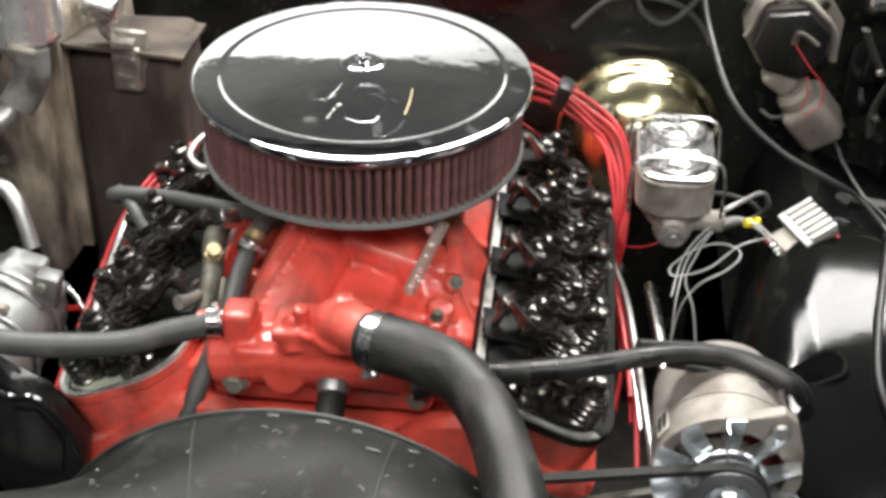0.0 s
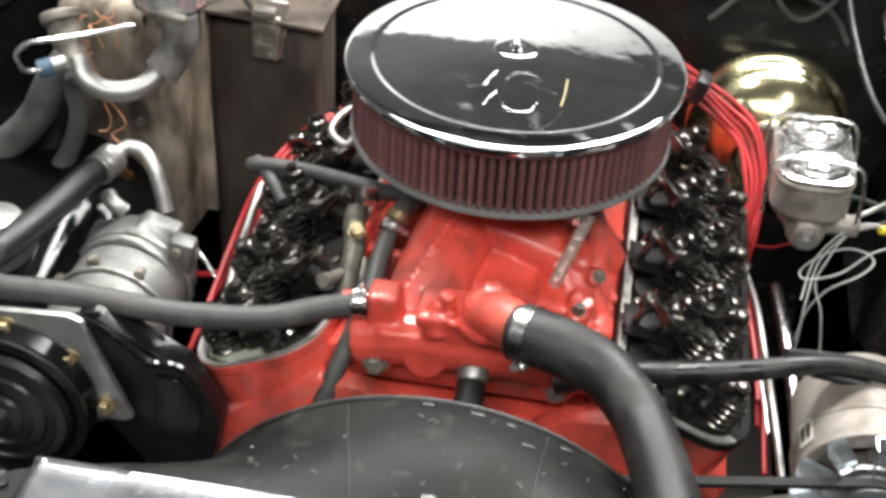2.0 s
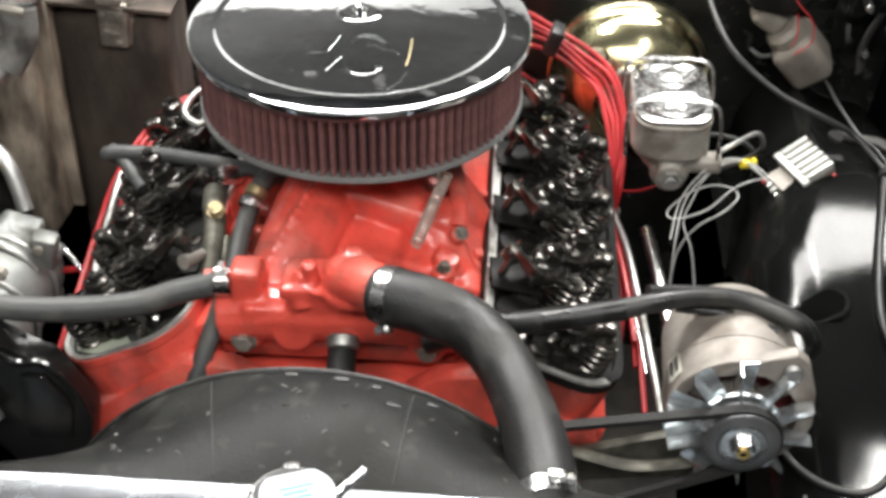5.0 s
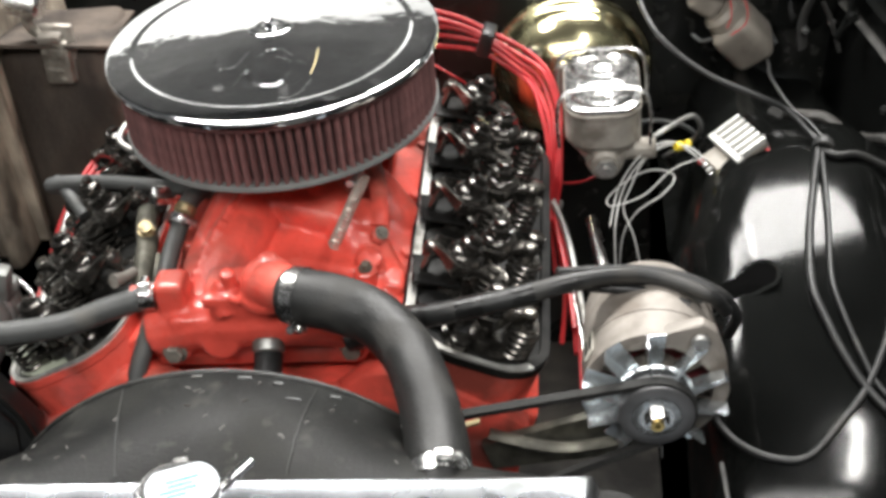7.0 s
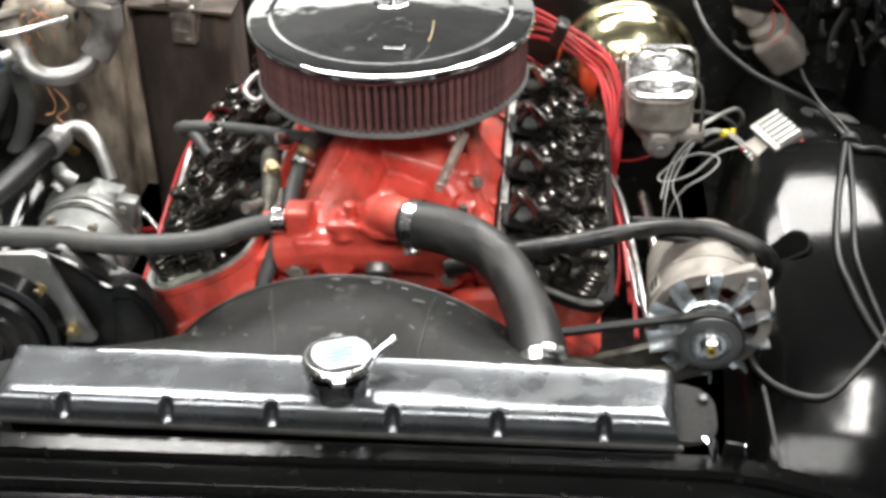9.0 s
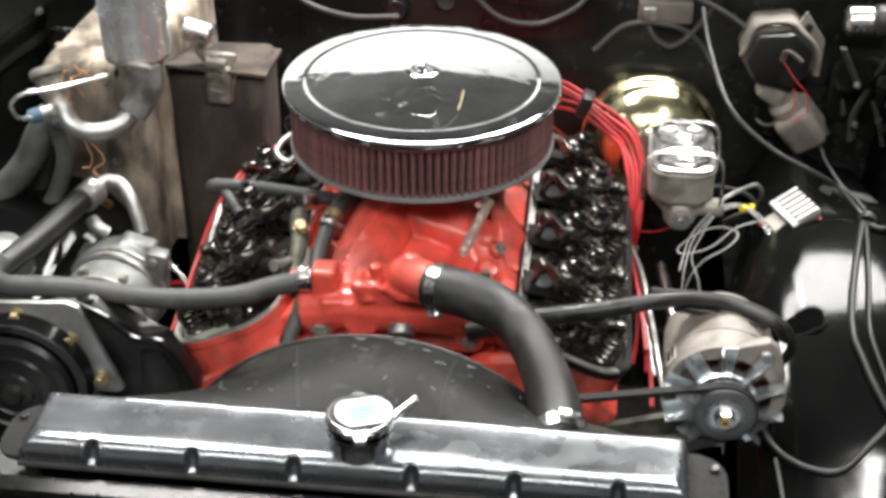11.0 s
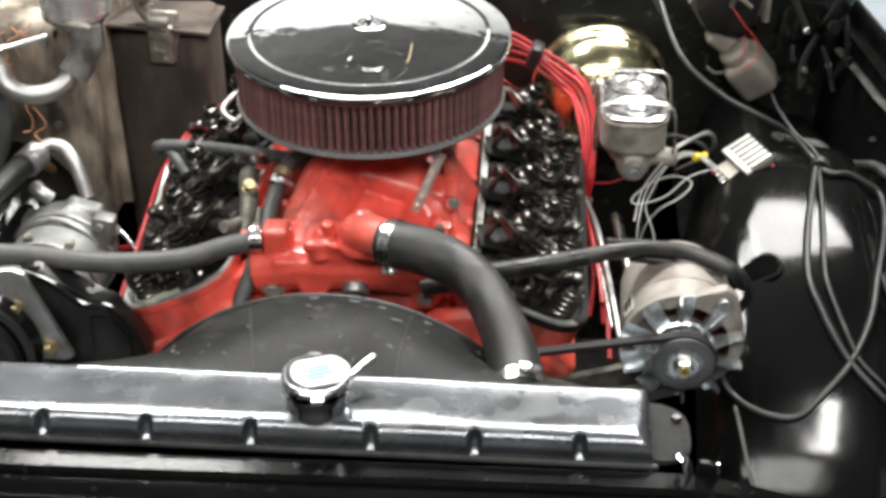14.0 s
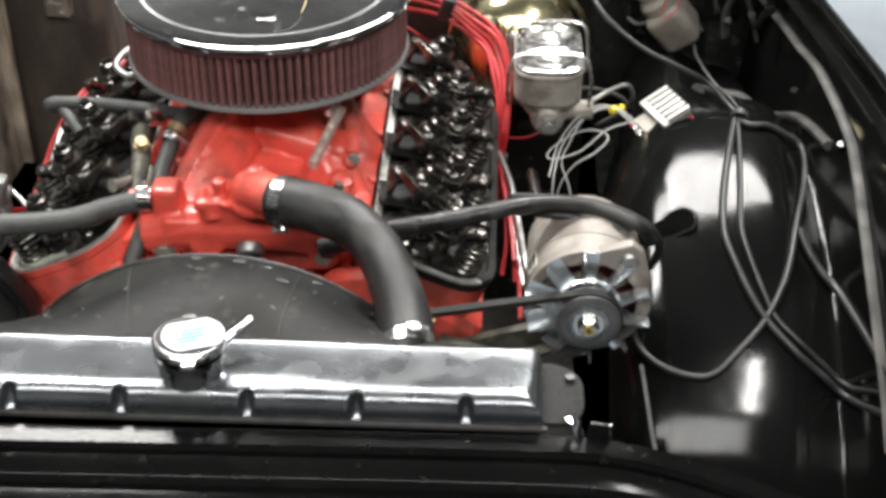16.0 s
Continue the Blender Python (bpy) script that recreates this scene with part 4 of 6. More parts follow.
def shroud_point(t, v):
    a = math.radians(t)
    rear = Vector((0.245 * math.sin(a), -0.418, 0.648 + 0.245 * math.cos(a)))
    f = t / 88.0
    front = Vector((0.012 + 0.33 * f, -0.549, 0.8895 - 0.018 * abs(f) ** 6 - 0.25 * max(0, abs(f) - 0.97) / 0.03 * 0.3))
    w = step(0.0, 1.0, v)
    p = rear.lerp(front, v)
    p.z = rear.z + (front.z - rear.z) * w + 0.012 * math.sin(math.pi * v) * (1 - abs(f))
    return p


part("cowling", sheet(shroud_point, span(-88, 88, 60), span(0, 1, 12), 0.003), SHROUD, shroud)
part("throat_lip", Tube([(0.2455 * math.sin(math.radians(t)), -0.4185, 0.648 + 0.2455 * math.cos(math.radians(t))) for t in span(-88, 88, 40)], 0.0028, 8, 2), SHROUD, shroud)
for s, x in ((-1, -0.305), (1, 0.329)):
    part("side_flange", Prism(rounded(0.075, 0.080, 0.026), 0.006, pose(x, -0.587, 0.869, 0, 4 * s, 0), 0.002), FLANGE, shroud)
    part("flange_screw", Cyl((x + 0.026 * s, -0.568, 0.874), (0.1 * s, 0, 1), 0.005, 0.004, 12, 0.001), BLACK_SATIN, shroud)
for t, v, w in ((-3, 0.07, 0.010), (7, 0.08, 0.012), (14, 0.10, 0.008), (18, 0.26, 0.012), (26, 0.10, 0.010)):
    part("mould_tab", Box((w, 0.0035, 0.0014), Matrix.Translation(shroud_point(t, v) + Vector((0, 0, 0.0010))) @ pose(0, 0, 0, 0, t * 0.9, 0.4 * t), 0.0005), RUBBER_GREY, shroud)

for t in (-20, 22):
    part("mould_seam", Tube([shroud_point(t * (1 - 0.12 * v), v) + Vector((0, 0, 0.0006)) for v in span(0.05, 0.95, 10)], 0.0011, 6, 2), SHROUD, shroud)
rng = random.Random(21)
for k in range(26):
    t, v = rng.uniform(-45, 45), rng.uniform(0.08, 0.9)
    a = rng.uniform(-1.5, 1.5)
    part("scuff", Tube([shroud_point(t + a * d, v + 0.035 * d * rng.uniform(0.2, 1)) + Vector((0, 0, 0.0004)) for d in (0, 0.5, 1)], 0.0006 + 0.0006 * rng.random(), 5, 2), FOAM, shroud)

fan = thing("engine_fan", "black steel cooling fan inside the shroud", "fan", at=(0, -0.40, 0.648))
part("hub", Cyl((0, -0.32, 0.648), (0, -1, 0), 0.06, 0.06, 24, 0.006), BLACK_SATIN, fan)
for k in range(6):
    a = math.pi / 3 * k + 0.5
    part("blade", Box((0.070, 0.004, 0.14), Matrix.Translation((0, -0.385, 0.648)) @ Matrix.Rotation(a, 4, "Y") @ pose(0, 0, 0.125, 0, 0, 28), 0.001), BLACK_SATIN, fan)


# ---- hoses ----
SWING = Matrix.Rotation(math.radians(4.15), 4, "Z")


def hose(name, pts, r, material, label, n=16, per=10, category="hose", swing=True):
    line = [SWING @ Vector(p) for p in pts] if swing else pts
    return tagged(part(name, Tube(line, r, n, per), material), label, category)


def swung(ob, turn=True):
    """Swings a thing about the engine's middle, with or without turning it."""
    m = ob.matrix_basis.copy()
    ob.matrix_basis = SWING @ m if turn else Matrix.Translation(SWING @ m.translation - m.translation) @ m
    return ob


rh = hose("radiator_hose", [(0.026, -0.3015, 0.882), (0.042, -0.3095, 0.885), (0.073, -0.322, 0.884), (0.109, -0.340, 0.877), (0.137, -0.380, 0.870), (0.153, -0.435, 0.868), (0.162, -0.490, 0.869), (0.165, -0.532, 0.868), (0.166, -0.556, 0.862)], lambda t: 0.0265 + 0.001 * math.sin(9 * t), HOSE_RUBBER, "thick bent black rubber upper radiator hose with clamps", 24)
swung(clamp((0.0365, -0.3065, 0.8845), (0.9, -0.42, 0.12), 0.0270, rh, 0.014, (-0.2, -0.4, -0.7)))
swung(clamp((0.165, -0.539, 0.8665), (0.05, -0.97, -0.15), 0.0274, rh, 0.014, (0.2, -0.6, 0.8)))
hh = hose("heater_hose", [(-0.125, -0.230, 0.841), (-0.17, -0.238, 0.834), (-0.22, -0.250, 0.826), (-0.305, -0.257, 0.826), (-0.385, -0.260, 0.838), (-0.440, -0.264, 0.844), (-0.482, -0.262, 0.843), (-0.510, -0.235, 0.835), (-0.525, -0.19, 0.82), (-0.54, -0.12, 0.78)], 0.0125, RUBBER_GREY, "grey-black rubber heater hose from the manifold", 16)
clamp((-0.112, -0.2405, 0.841), (1, 0.08, 0.0), 0.0134, hh, 0.015, (0, -0.5, 0.8))
hose("breather_hose", [(-0.255, 0.062, 0.775), (-0.272, 0.036, 0.805), (-0.291, 0.020, 0.824), (-0.270, 0.016, 0.829), (-0.225, 0.008, 0.831), (-0.169, -0.017, 0.838), (-0.109, -0.049, 0.848), (-0.06, -0.085, 0.862)], 0.0085, RUBBER_GREY, "thin dusty grey breather hose over the rocker gear", 12)
hose("coolant_hose", [(-0.104, -0.112, 0.850), (-0.108, -0.128, 0.840), (-0.110, -0.155, 0.834), (-0.110, -0.190, 0.826), (-0.113, -0.215, 0.815), (-0.122, -0.245, 0.795), (-0.136, -0.280, 0.755), (-0.150, -0.296, 0.70), (-0.165, -0.298, 0.62)], 0.0098, RUBBER_GREY, "narrow grey rubber coolant hose", 12, swing=False)
switch = thing("vacuum_switch", "grimy brass and plastic thermal vacuum switch beside the manifold", "switch", at=(-0.138, -0.135, 0.80))
part("body", Tube([(-0.150, -0.085, 0.838), (-0.147, -0.110, 0.836), (-0.140, -0.140, 0.832), (-0.138, -0.175, 0.822), (-0.137, -0.205, 0.806)], lambda t: 0.0125 - 0.002 * t, 14, 6), OLIVE, switch, "grimy olive body")
part("stem", Tube([(-0.127, -0.150, 0.826), (-0.124, -0.180, 0.815), (-0.122, -0.215, 0.79)], 0.0055, 10, 4), OLIVE, switch)
part("fitting", lathe(Cyl((-0.141, -0.128, 0.838), (0.1, -0.4, 0.9), 0.0075, 0.018, 12), [(0.010, 0.004), (0.010, 0.010)], toward((-0.141, -0.128, 0.838), (0.1, -0.4, 0.9)), 6), BOLT_GOLD, switch)
part("nipple", Tube([(-0.144, -0.182, 0.830), (-0.152, -0.196, 0.832), (-0.159, -0.207, 0.836)], lambda t: 0.0050 + 0.003 * t, 10, 4), ALU_PAINT, switch)
part("lug", Box((0.026, 0.020, 0.014), pose(-0.140, -0.058, 0.842, 20, 15, 30), 0.004), CHROME_WORN, switch, "bright lug")
elbow = tagged(part("elbow_hose", Tube([(-0.060, -0.066, 0.868), (-0.078, -0.076, 0.866), (-0.093, -0.092, 0.862), (-0.101, -0.106, 0.856)], 0.0105, 14, 5), RUBBER_GREY), "grey rubber elbow under the air cleaner", "hose")
part("collar", Cyl((-0.099, -0.103, 0.858), (-0.35, -0.75, -0.5), 0.0122, 0.012, 14, 0.002), BOLT_GOLD, elbow, "dull brass collar")
clamp((-0.106, -0.118, 0.848), (-0.3, -0.8, -0.5), 0.0110, elbow, 0.010, (0.6, -0.3, 0.7))
hose("branch_hose", [(-0.290, 0.012, 0.822), (-0.278, 0.000, 0.821), (-0.262, -0.020, 0.817), (-0.244, -0.040, 0.806)], 0.0078, RUBBER_GREY, "short grey hose branching off the breather", 12, swing=False)
hose("pipe_loop", [(-0.15, 0.10, 0.87), (-0.185, 0.07, 0.88), (-0.20, 0.03, 0.875), (-0.18, 0.01, 0.87), (-0.165, 0.03, 0.885)], 0.004, ALU, "small bent metal pipe behind the air cleaner", 10)

# ---- alternator ----
alt = thing("alternator", "beige-grey alternator with a zinc cooling fan and pulley", "alternator", at=(0.388, -0.28, 0.773))
AM = Matrix.Translation((0.388, -0.28, 0.773)) @ Matrix.Rotation(math.radians(90), 4, "X")
part("rear_case", Lathe([(0.0, -0.095), (0.045, -0.095), (0.058, -0.088), (0.064, -0.075), (0.066, -0.04), (0.066, -0.004), (0.0685, -0.002), (0.0685, 0.002), (0.0, 0.002)], AM, 48), ALT_CASE, alt)
bm = bmesh.new()
n = 60
o1, o2 = [(0.068 * math.cos(2 * math.pi * k / n), 0.068 * math.sin(2 * math.pi * k / n)) for k in range(n)], [(0.056 * math.cos(2 * math.pi * k / n), 0.056 * math.sin(2 * math.pi * k / n)) for k in range(n)]
ring_prism(bm, o1, o2, 0.036, AM @ Matrix.Translation((0, 0, 0.003)))
part("hub_boss", Lathe([(0.028, 0.010), (0.028, 0.040), (0.0, 0.042)], AM, 30), ALT_CASE, alt)
for a in (35, 90, 150, 215, 270, 330):
    part("spoke", Box((0.040, 0.014, 0.012), AM @ Matrix.Rotation(math.radians(a), 4, "Z") @ pose(0.043, 0, 0.028), 0.003), ALT_CASE, alt)
part("front_case", bm, ALT_CASE, alt, "vented front case")
part("windings", Lathe([(0.03, 0.006), (0.054, 0.004), (0.054, 0.014), (0.03, 0.016)], AM, 40), mat("red_lacquered_windings", (0.16, 0.02, 0.025), 0.4, 0.0, 0.5, 120, 0.3), alt)
ear = part("mounting_ear", Prism([(-0.036, 0.046), (-0.010, 0.061), (0.020, 0.071), (0.044, 0.079), (0.057, 0.068), (0.067, 0.034), (0.0715, -0.006), (0.066, -0.028), (0.058, -0.026), (0.0585, 0.0), (0.054, 0.022), (0.040, 0.042), (0.018, 0.054), (-0.008, 0.055), (-0.030, 0.044)], 0.014, AM @ Matrix.Translation((0, 0, 0.026)), 0.003), ALT_CASE, alt)
part("ear_bolt", Cyl(AM @ Vector((0.042, 0.060, 0.039)), (0, -1, 0), 0.009, 0.008, 14, 0.002), ALU, ear)
part("id_plate", Prism(rounded(0.018, 0.03, 0.003), 0.0012, Matrix.Translation((0.388, -0.28, 0.773)) @ Matrix.Rotation(math.radians(-62), 4, "Y") @ pose(0, -0.012, 0.0685)), mat("worn_paper_label", (0.55, 0.53, 0.46), 0.6), alt, "worn paper label")
bm = bmesh.new()
for k in range(2):
    box(bm, (0.004, 0.018, 0.0006), Matrix.Translation((0.388, -0.28, 0.773)) @ Matrix.Rotation(math.radians(-62), 4, "Y") @ pose(-0.004 + 0.008 * k, -0.012, 0.0698))
part("label_print", bm, BLACK_SATIN, alt)
afan = part("fan", Lathe([(0.012, 0.046), (0.036, 0.046), (0.038, 0.048), (0.036, 0.050), (0.012, 0.050)], AM, 36), ZINC, alt, "zinc-plated pressed fan")
bm = bmesh.new()
grid = []
for i, r in enumerate((0.033, 0.042, 0.054, 0.070)):
    w = 0.0112 + 0.0018 * i
    grid.append([bm.verts.new((r, -w * 0.55, 0.048)), bm.verts.new((r, w * 0.1, 0.0485)), bm.verts.new((r * 0.995, w * 0.48, 0.050)), bm.verts.new((r * 0.99, w * 0.56, 0.064 - 0.001 * i)), bm.verts.new((r * 0.99, w * 0.50, 0.075 - 0.0025 * i))])
for a, b in zip(grid, grid[1:]):
    for k in range(4):
        bm.faces.new([a[k], a[k + 1], b[k + 1], b[k]])
bmesh.ops.transform(bm, matrix=Matrix.Translation((0, 0, -0.012)), verts=list(bm.verts))
bmesh.ops.solidify(bm, geom=list(bm.faces), thickness=0.0016)
BLADE = shared("fan_blade", bm, ZINC)
for k in range(10):
    ob = new("fan_blade", BLADE)
    ob.parent = afan
    ob.matrix_basis = AM @ Matrix.Rotation(2 * math.pi * k / 10 + 0.3, 4, "Z") @ Matrix.Translation((0, 0, 0.006))
pul = part("pulley", Lathe([(0.015, 0.056), (0.034, 0.056), (0.035, 0.058), (0.028, 0.065), (0.028, 0.067), (0.0355, 0.074), (0.0355, 0.077), (0.033, 0.0785), (0.0235, 0.0785), (0.0225, 0.074), (0.0, 0.074)], AM, 44), PULLEY, alt, "dark grey steel pulley")
part("hub_cup", Lathe([(0.0220, 0.0795), (0.0230, 0.0790), (0.0212, 0.0750), (0.0, 0.0745)], AM, 40), ZINC, pul, "bright plated cup")
part("pulley_nut", lathe(Lathe([(0.0165, 0.077), (0.0165, 0.080)], AM, 20), [(0.0118, 0.080), (0.0118, 0.086), (0.0095, 0.088)], AM, 6), CHROME_WORN, pul)
part("shaft_end", lathe(bmesh.new(), [(0.0062, 0.086), (0.0062, 0.091), (0.003, 0.091), (0.003, 0.088), (0.0, 0.088)], AM, 16), BRASS, pul)
part("alternator_bracket", Prism([(-0.10, -0.01), (0.02, 0.030), (0.075, 0.020), (0.085, -0.012), (0.02, -0.028), (-0.09, -0.045)], 0.012, Matrix.Translation((0.315, -0.285, 0.690)) @ Matrix.Rotation(math.radians(90), 4, "X"), 0.003), OLIVE, alt, "grimy cast bracket")
part("adjusting_strap", Tube([(0.225, -0.305, 0.705), (0.290, -0.312, 0.692), (0.350, -0.312, 0.700), (0.400, -0.308, 0.722)], 0.010, 10, 5, 0.3), OLIVE, alt, "grimy adjusting strap")


def belt(c0, r0, c1, r1, y, w=0.010, h=0.007):
    """A drive belt round two pulleys."""
    c0, c1 = Vector((c0[0], 0, c0[1])), Vector((c1[0], 0, c1[1]))
    d = c1 - c0
    base = math.atan2(d.z, d.x)
    off = math.acos((r0 - r1) / d.length)
    line = []
    for c, r, a0, a1 in ((c0, r0, base + off, base + 2 * math.pi - off), (c1, r1, base - off, base + off)):
        for k in range(25):
            a = a0 + (a1 - a0) * k / 24
            line.append((c, r, a))
    bm = bmesh.new()
    rows = []
    for c, r, a in line:
        u = Vector((math.cos(a), 0, math.sin(a)))
        rows.append([bm.verts.new(c + u * (r + dr) + Vector((0, y + dy, 0))) for dr, dy in ((0, -w * 0.35), (h, -w / 2), (h, w / 2), (0, w * 0.35))])
    for a, b in zip(rows, rows[1:] + rows[:1]):
        for k in range(4):
            bm.faces.new([a[k], a[(k + 1) % 4], b[(k + 1) % 4], b[k]])
    bmesh.ops.recalc_face_normals(bm, faces=list(bm.faces))
    return bm


tagged(part("drive_belt", belt((0.388, 0.773), 0.031, (0.0, 0.640), 0.085, -0.349), FLANGE), "black rubber V-belt on the alternator pulley", "belt")
tagged(part("belt_mark", Box((0.035, 0.0070, 0.002), pose(0.205, -0.349, 0.758, 0, -17, 0)), BOLT_GOLD), "faded yellow print on the V-belt", "marking")
pump = thing("water_pump", "black water pump pulley behind the fan", "water pump", at=(0, -0.34, 0.64))
part("pulley", Cyl((0, -0.335, 0.640), (0, -1, 0), 0.085, 0.03, 36, 0.004), BLACK_SATIN, pump)
part("housing", Cyl((0, -0.27, 0.640), (0, -1, 0), 0.05, 0.07, 24, 0.01), RED, pump)

LOOM = [(0.110, -0.262, 0.815), (0.150, -0.276, 0.826), (0.204, -0.287, 0.843), (0.249, -0.288, 0.853), (0.288, -0.282, 0.858), (0.332, -0.270, 0.854), (0.380, -0.266, 0.843), (0.425, -0.285, 0.832), (0.445, -0.27, 0.80)]
loom = hose("wiring_loom", LOOM, lambda t: 0.0125 - 0.006 * t, RUBBER, "black taped wiring loom laid over the alternator", 12, category="wiring")
loom_line = smooth_line([SWING @ Vector(p) for p in LOOM], 10)
for k in (6, 16, 27, 38, 50):
    part("tape_wrap", Tube(loom_line[k:k + 6], 0.0129 - 0.006 * (k + 3) / 80, 12, raw=True), BLACK_SATIN, loom, "shiny tape wrap")
hose("loom_branch", [(0.28, -0.270, 0.862), (0.35, -0.250, 0.844), (0.40, -0.250, 0.832), (0.440, -0.262, 0.815), (0.458, -0.255, 0.78), (0.455, -0.235, 0.74)], 0.0058, RUBBER, "thin grey-black wiring branch behind the alternator", 10, category="wiring")
hose("loom_branch", [(0.31, -0.263, 0.837), (0.36, -0.272, 0.834), (0.405, -0.290, 0.826)], 0.0055, RUBBER, "thin black wiring branch on the alternator", 10, category="wiring")

hose("loom_branch", [(0.29, -0.276, 0.846), (0.34, -0.262, 0.846), (0.385, -0.262, 0.838), (0.42, -0.280, 0.824)], 0.0048, DUSTY_HOSE, "thin dusty wiring branch on the alternator", 10, category="wiring")

tagged(part("sensor_boot", Tube([(0.088, -0.262, 0.797), (0.104, -0.262, 0.802), (0.128, -0.262, 0.808), (0.150, -0.262, 0.822)], lambda t: 0.0135 - 0.003 * t, 14, 5), RUBBER), "black rubber boot on the manifold sensor", "boot")

# ---- brake booster and master cylinder ----
boost = thing("brake_booster", "gold cadmium-plated brake booster on the firewall", "brake booster", at=(0.330, 0.45, 0.752))
BM = Matrix.Translation((0.317, 0.45, 0.737)) @ Matrix.Rotation(math.radians(90), 4, "X") @ Matrix.Diagonal((0.90, 0.90, 1, 1))
part("front_shell", Lathe([(0.118, 0.055), (0.1225, 0.058), (0.124, 0.063), (0.122, 0.070), (0.116, 0.073), (0.1125, 0.077), (0.1110, 0.090), (0.106, 0.102), (0.095, 0.116), (0.078, 0.130), (0.060, 0.139), (0.050, 0.144), (0.045, 0.152), (0.0, 0.152)], BM, 56, closed=False), CADMIUM, boost)
part("rear_shell", Lathe([(0.0, 0.0), (0.07, 0.0), (0.105, 0.03), (0.112, 0.052), (0.119, 0.055), (0.0, 0.055)], BM, 48), CADMIUM, boost)
part("vacuum_valve", Cyl((0.27, 0.315, 0.80), (-0.3, -1, 0.3), 0.012, 0.03, 14, 0.003), RUBBER, boost)
mc = thing("master_cylinder", "cast iron brake master cylinder with a bail-wire lid", "master cylinder", at=(0.355, 0.18, 0.74))
bm = bmesh.new()
tube(bm, [(0.355, 0.30, 0.755), (0.355, 0.12, 0.752)], 0.024, 20, 4)
prism(bm, rounded(0.066, 0.120, 0.030), 0.02, pose(0.354, 0.182, 0.752))
prism(bm, rounded(0.084, 0.138, 0.036), 0.012, pose(0.354, 0.181, 0.766))
prism(bm, rounded(0.093, 0.147, 0.036), 0.046, pose(0.354, 0.180, 0.776))
prism(bm, rounded(0.095, 0.149, 0.032), 0.006, pose(0.354, 0.180, 0.818))
cyl(bm, (0.355, 0.13, 0.752), (0, -1, -0.1), 0.019, 0.022, 18)
cyl(bm, (0.36, 0.138, 0.757), (1, -0.06, 0.05), 0.0135, 0.058, 16, 0.002)
box(bm, (0.10, 0.012, 0.06), pose(0.345, 0.292, 0.765), 0.005)
cast(part("casting", bm, CAST_IRON, mc), 0.0022, 3)
part("end_plug", lathe(Cyl((0.356, 0.111, 0.750), (0, -1, -0.1), 0.013, 0.008, 6), [(0.006, 0.008), (0.006, 0.012), (0.0, 0.012)], toward((0.356, 0.111, 0.750), (0, -1, -0.1)), 12), ALU, mc)
lm = pose(0.354, 0.180, 0.826)
bm = Prism(rounded(0.090, 0.144, 0.026), 0.004, lm, 0.001)
mlid = part("lid", bm, CHROME_WORN, mc, "bright pressed steel lid")
for y in (-0.034, 0.034):
    bm = Lathe([(0.038, 0.0), (0.038, 0.005), (0.035, 0.008), (0.031, 0.008), (0.027, 0.005), (0.016, 0.004), (0.010, 0.007), (0.0, 0.0075)], lm @ Matrix.Translation((0, y, 0.003)) @ Matrix.Diagonal((1, 0.85, 1, 1)), 30)
    part("lid_dome", bm, CHROME_WORN, mlid)
for y0, y1 in ((0.122, 0.138), (0.222, 0.240)):
    part("bail_wire", Tube([(0.300, y0, 0.772), (0.299, (y0 + y1) / 2, 0.812), (0.309, y1, 0.838), (0.354, y1, 0.842), (0.401, y1, 0.838), (0.411, (y0 + y1) / 2, 0.812), (0.410, y0, 0.772)], 0.0024, 8, 6), CHROME_WORN, mc)
hose("brake_line", [(0.40, 0.145, 0.758), (0.43, 0.15, 0.775), (0.465, 0.185, 0.772), (0.478, 0.20, 0.745), (0.47, 0.24, 0.70), (0.44, 0.30, 0.64)], 0.0032, ALU, "thin bent steel brake line", 8, category="brake line", swing=False)
hose("brake_line", [(0.395, 0.20, 0.757), (0.43, 0.22, 0.745), (0.47, 0.235, 0.72), (0.49, 0.25, 0.67), (0.48, 0.28, 0.60)], 0.0030, RUBBER_GREY, "thin dark brake line", 8, category="brake line", swing=False)

# ---- spark plug leads, tubes ----
MIDDLE = [(0.10, 0.245, 0.888), (0.167, 0.262, 0.868), (0.210, 0.262, 0.850), (0.250, 0.248, 0.829), (0.276, 0.225, 0.811), (0.291, 0.190, 0.784), (0.295, 0.155, 0.754), (0.291, 0.130, 0.722), (0.286, 0.118, 0.690)]
TAILS = [[(0.300, 0.060, 0.682), (0.309, 0.0, 0.668), (0.314, -0.12, 0.648)], [(0.296, 0.055, 0.676), (0.302, -0.03, 0.655), (0.297, -0.08, 0.63)], [(0.288, 0.08, 0.675), (0.291, 0.03, 0.65)], [(0.304, 0.06, 0.686), (0.316, -0.05, 0.668), (0.320, -0.19, 0.645)], [(0.294, 0.07, 0.69), (0.306, -0.02, 0.676), (0.312, -0.09, 0.66)]]
rng = random.Random(3)
for k, tail in enumerate(TAILS):
    line = []
    for i, p in enumerate(MIDDLE):
        out = (0.024, 0.022, 0.018, 0.021, 0.020, 0.017, 0.012, 0.007, 0.007)[i]
        d = (k - 2) / 2 * out
        turn = i / 8
        line.append((p[0] + d * turn + 0.0025 * rng.uniform(-1, 1), p[1] + d * 0.5 * (1 - turn) + 0.004 * rng.uniform(-1, 1), p[2] + d * 0.9 * (1 - turn) + 0.003 * rng.uniform(-1, 1)))
    hose("plug_lead", line + tail, 0.0032, RED_WIRE, "red silicone spark plug lead", 9, 8, "spark plug lead", False)
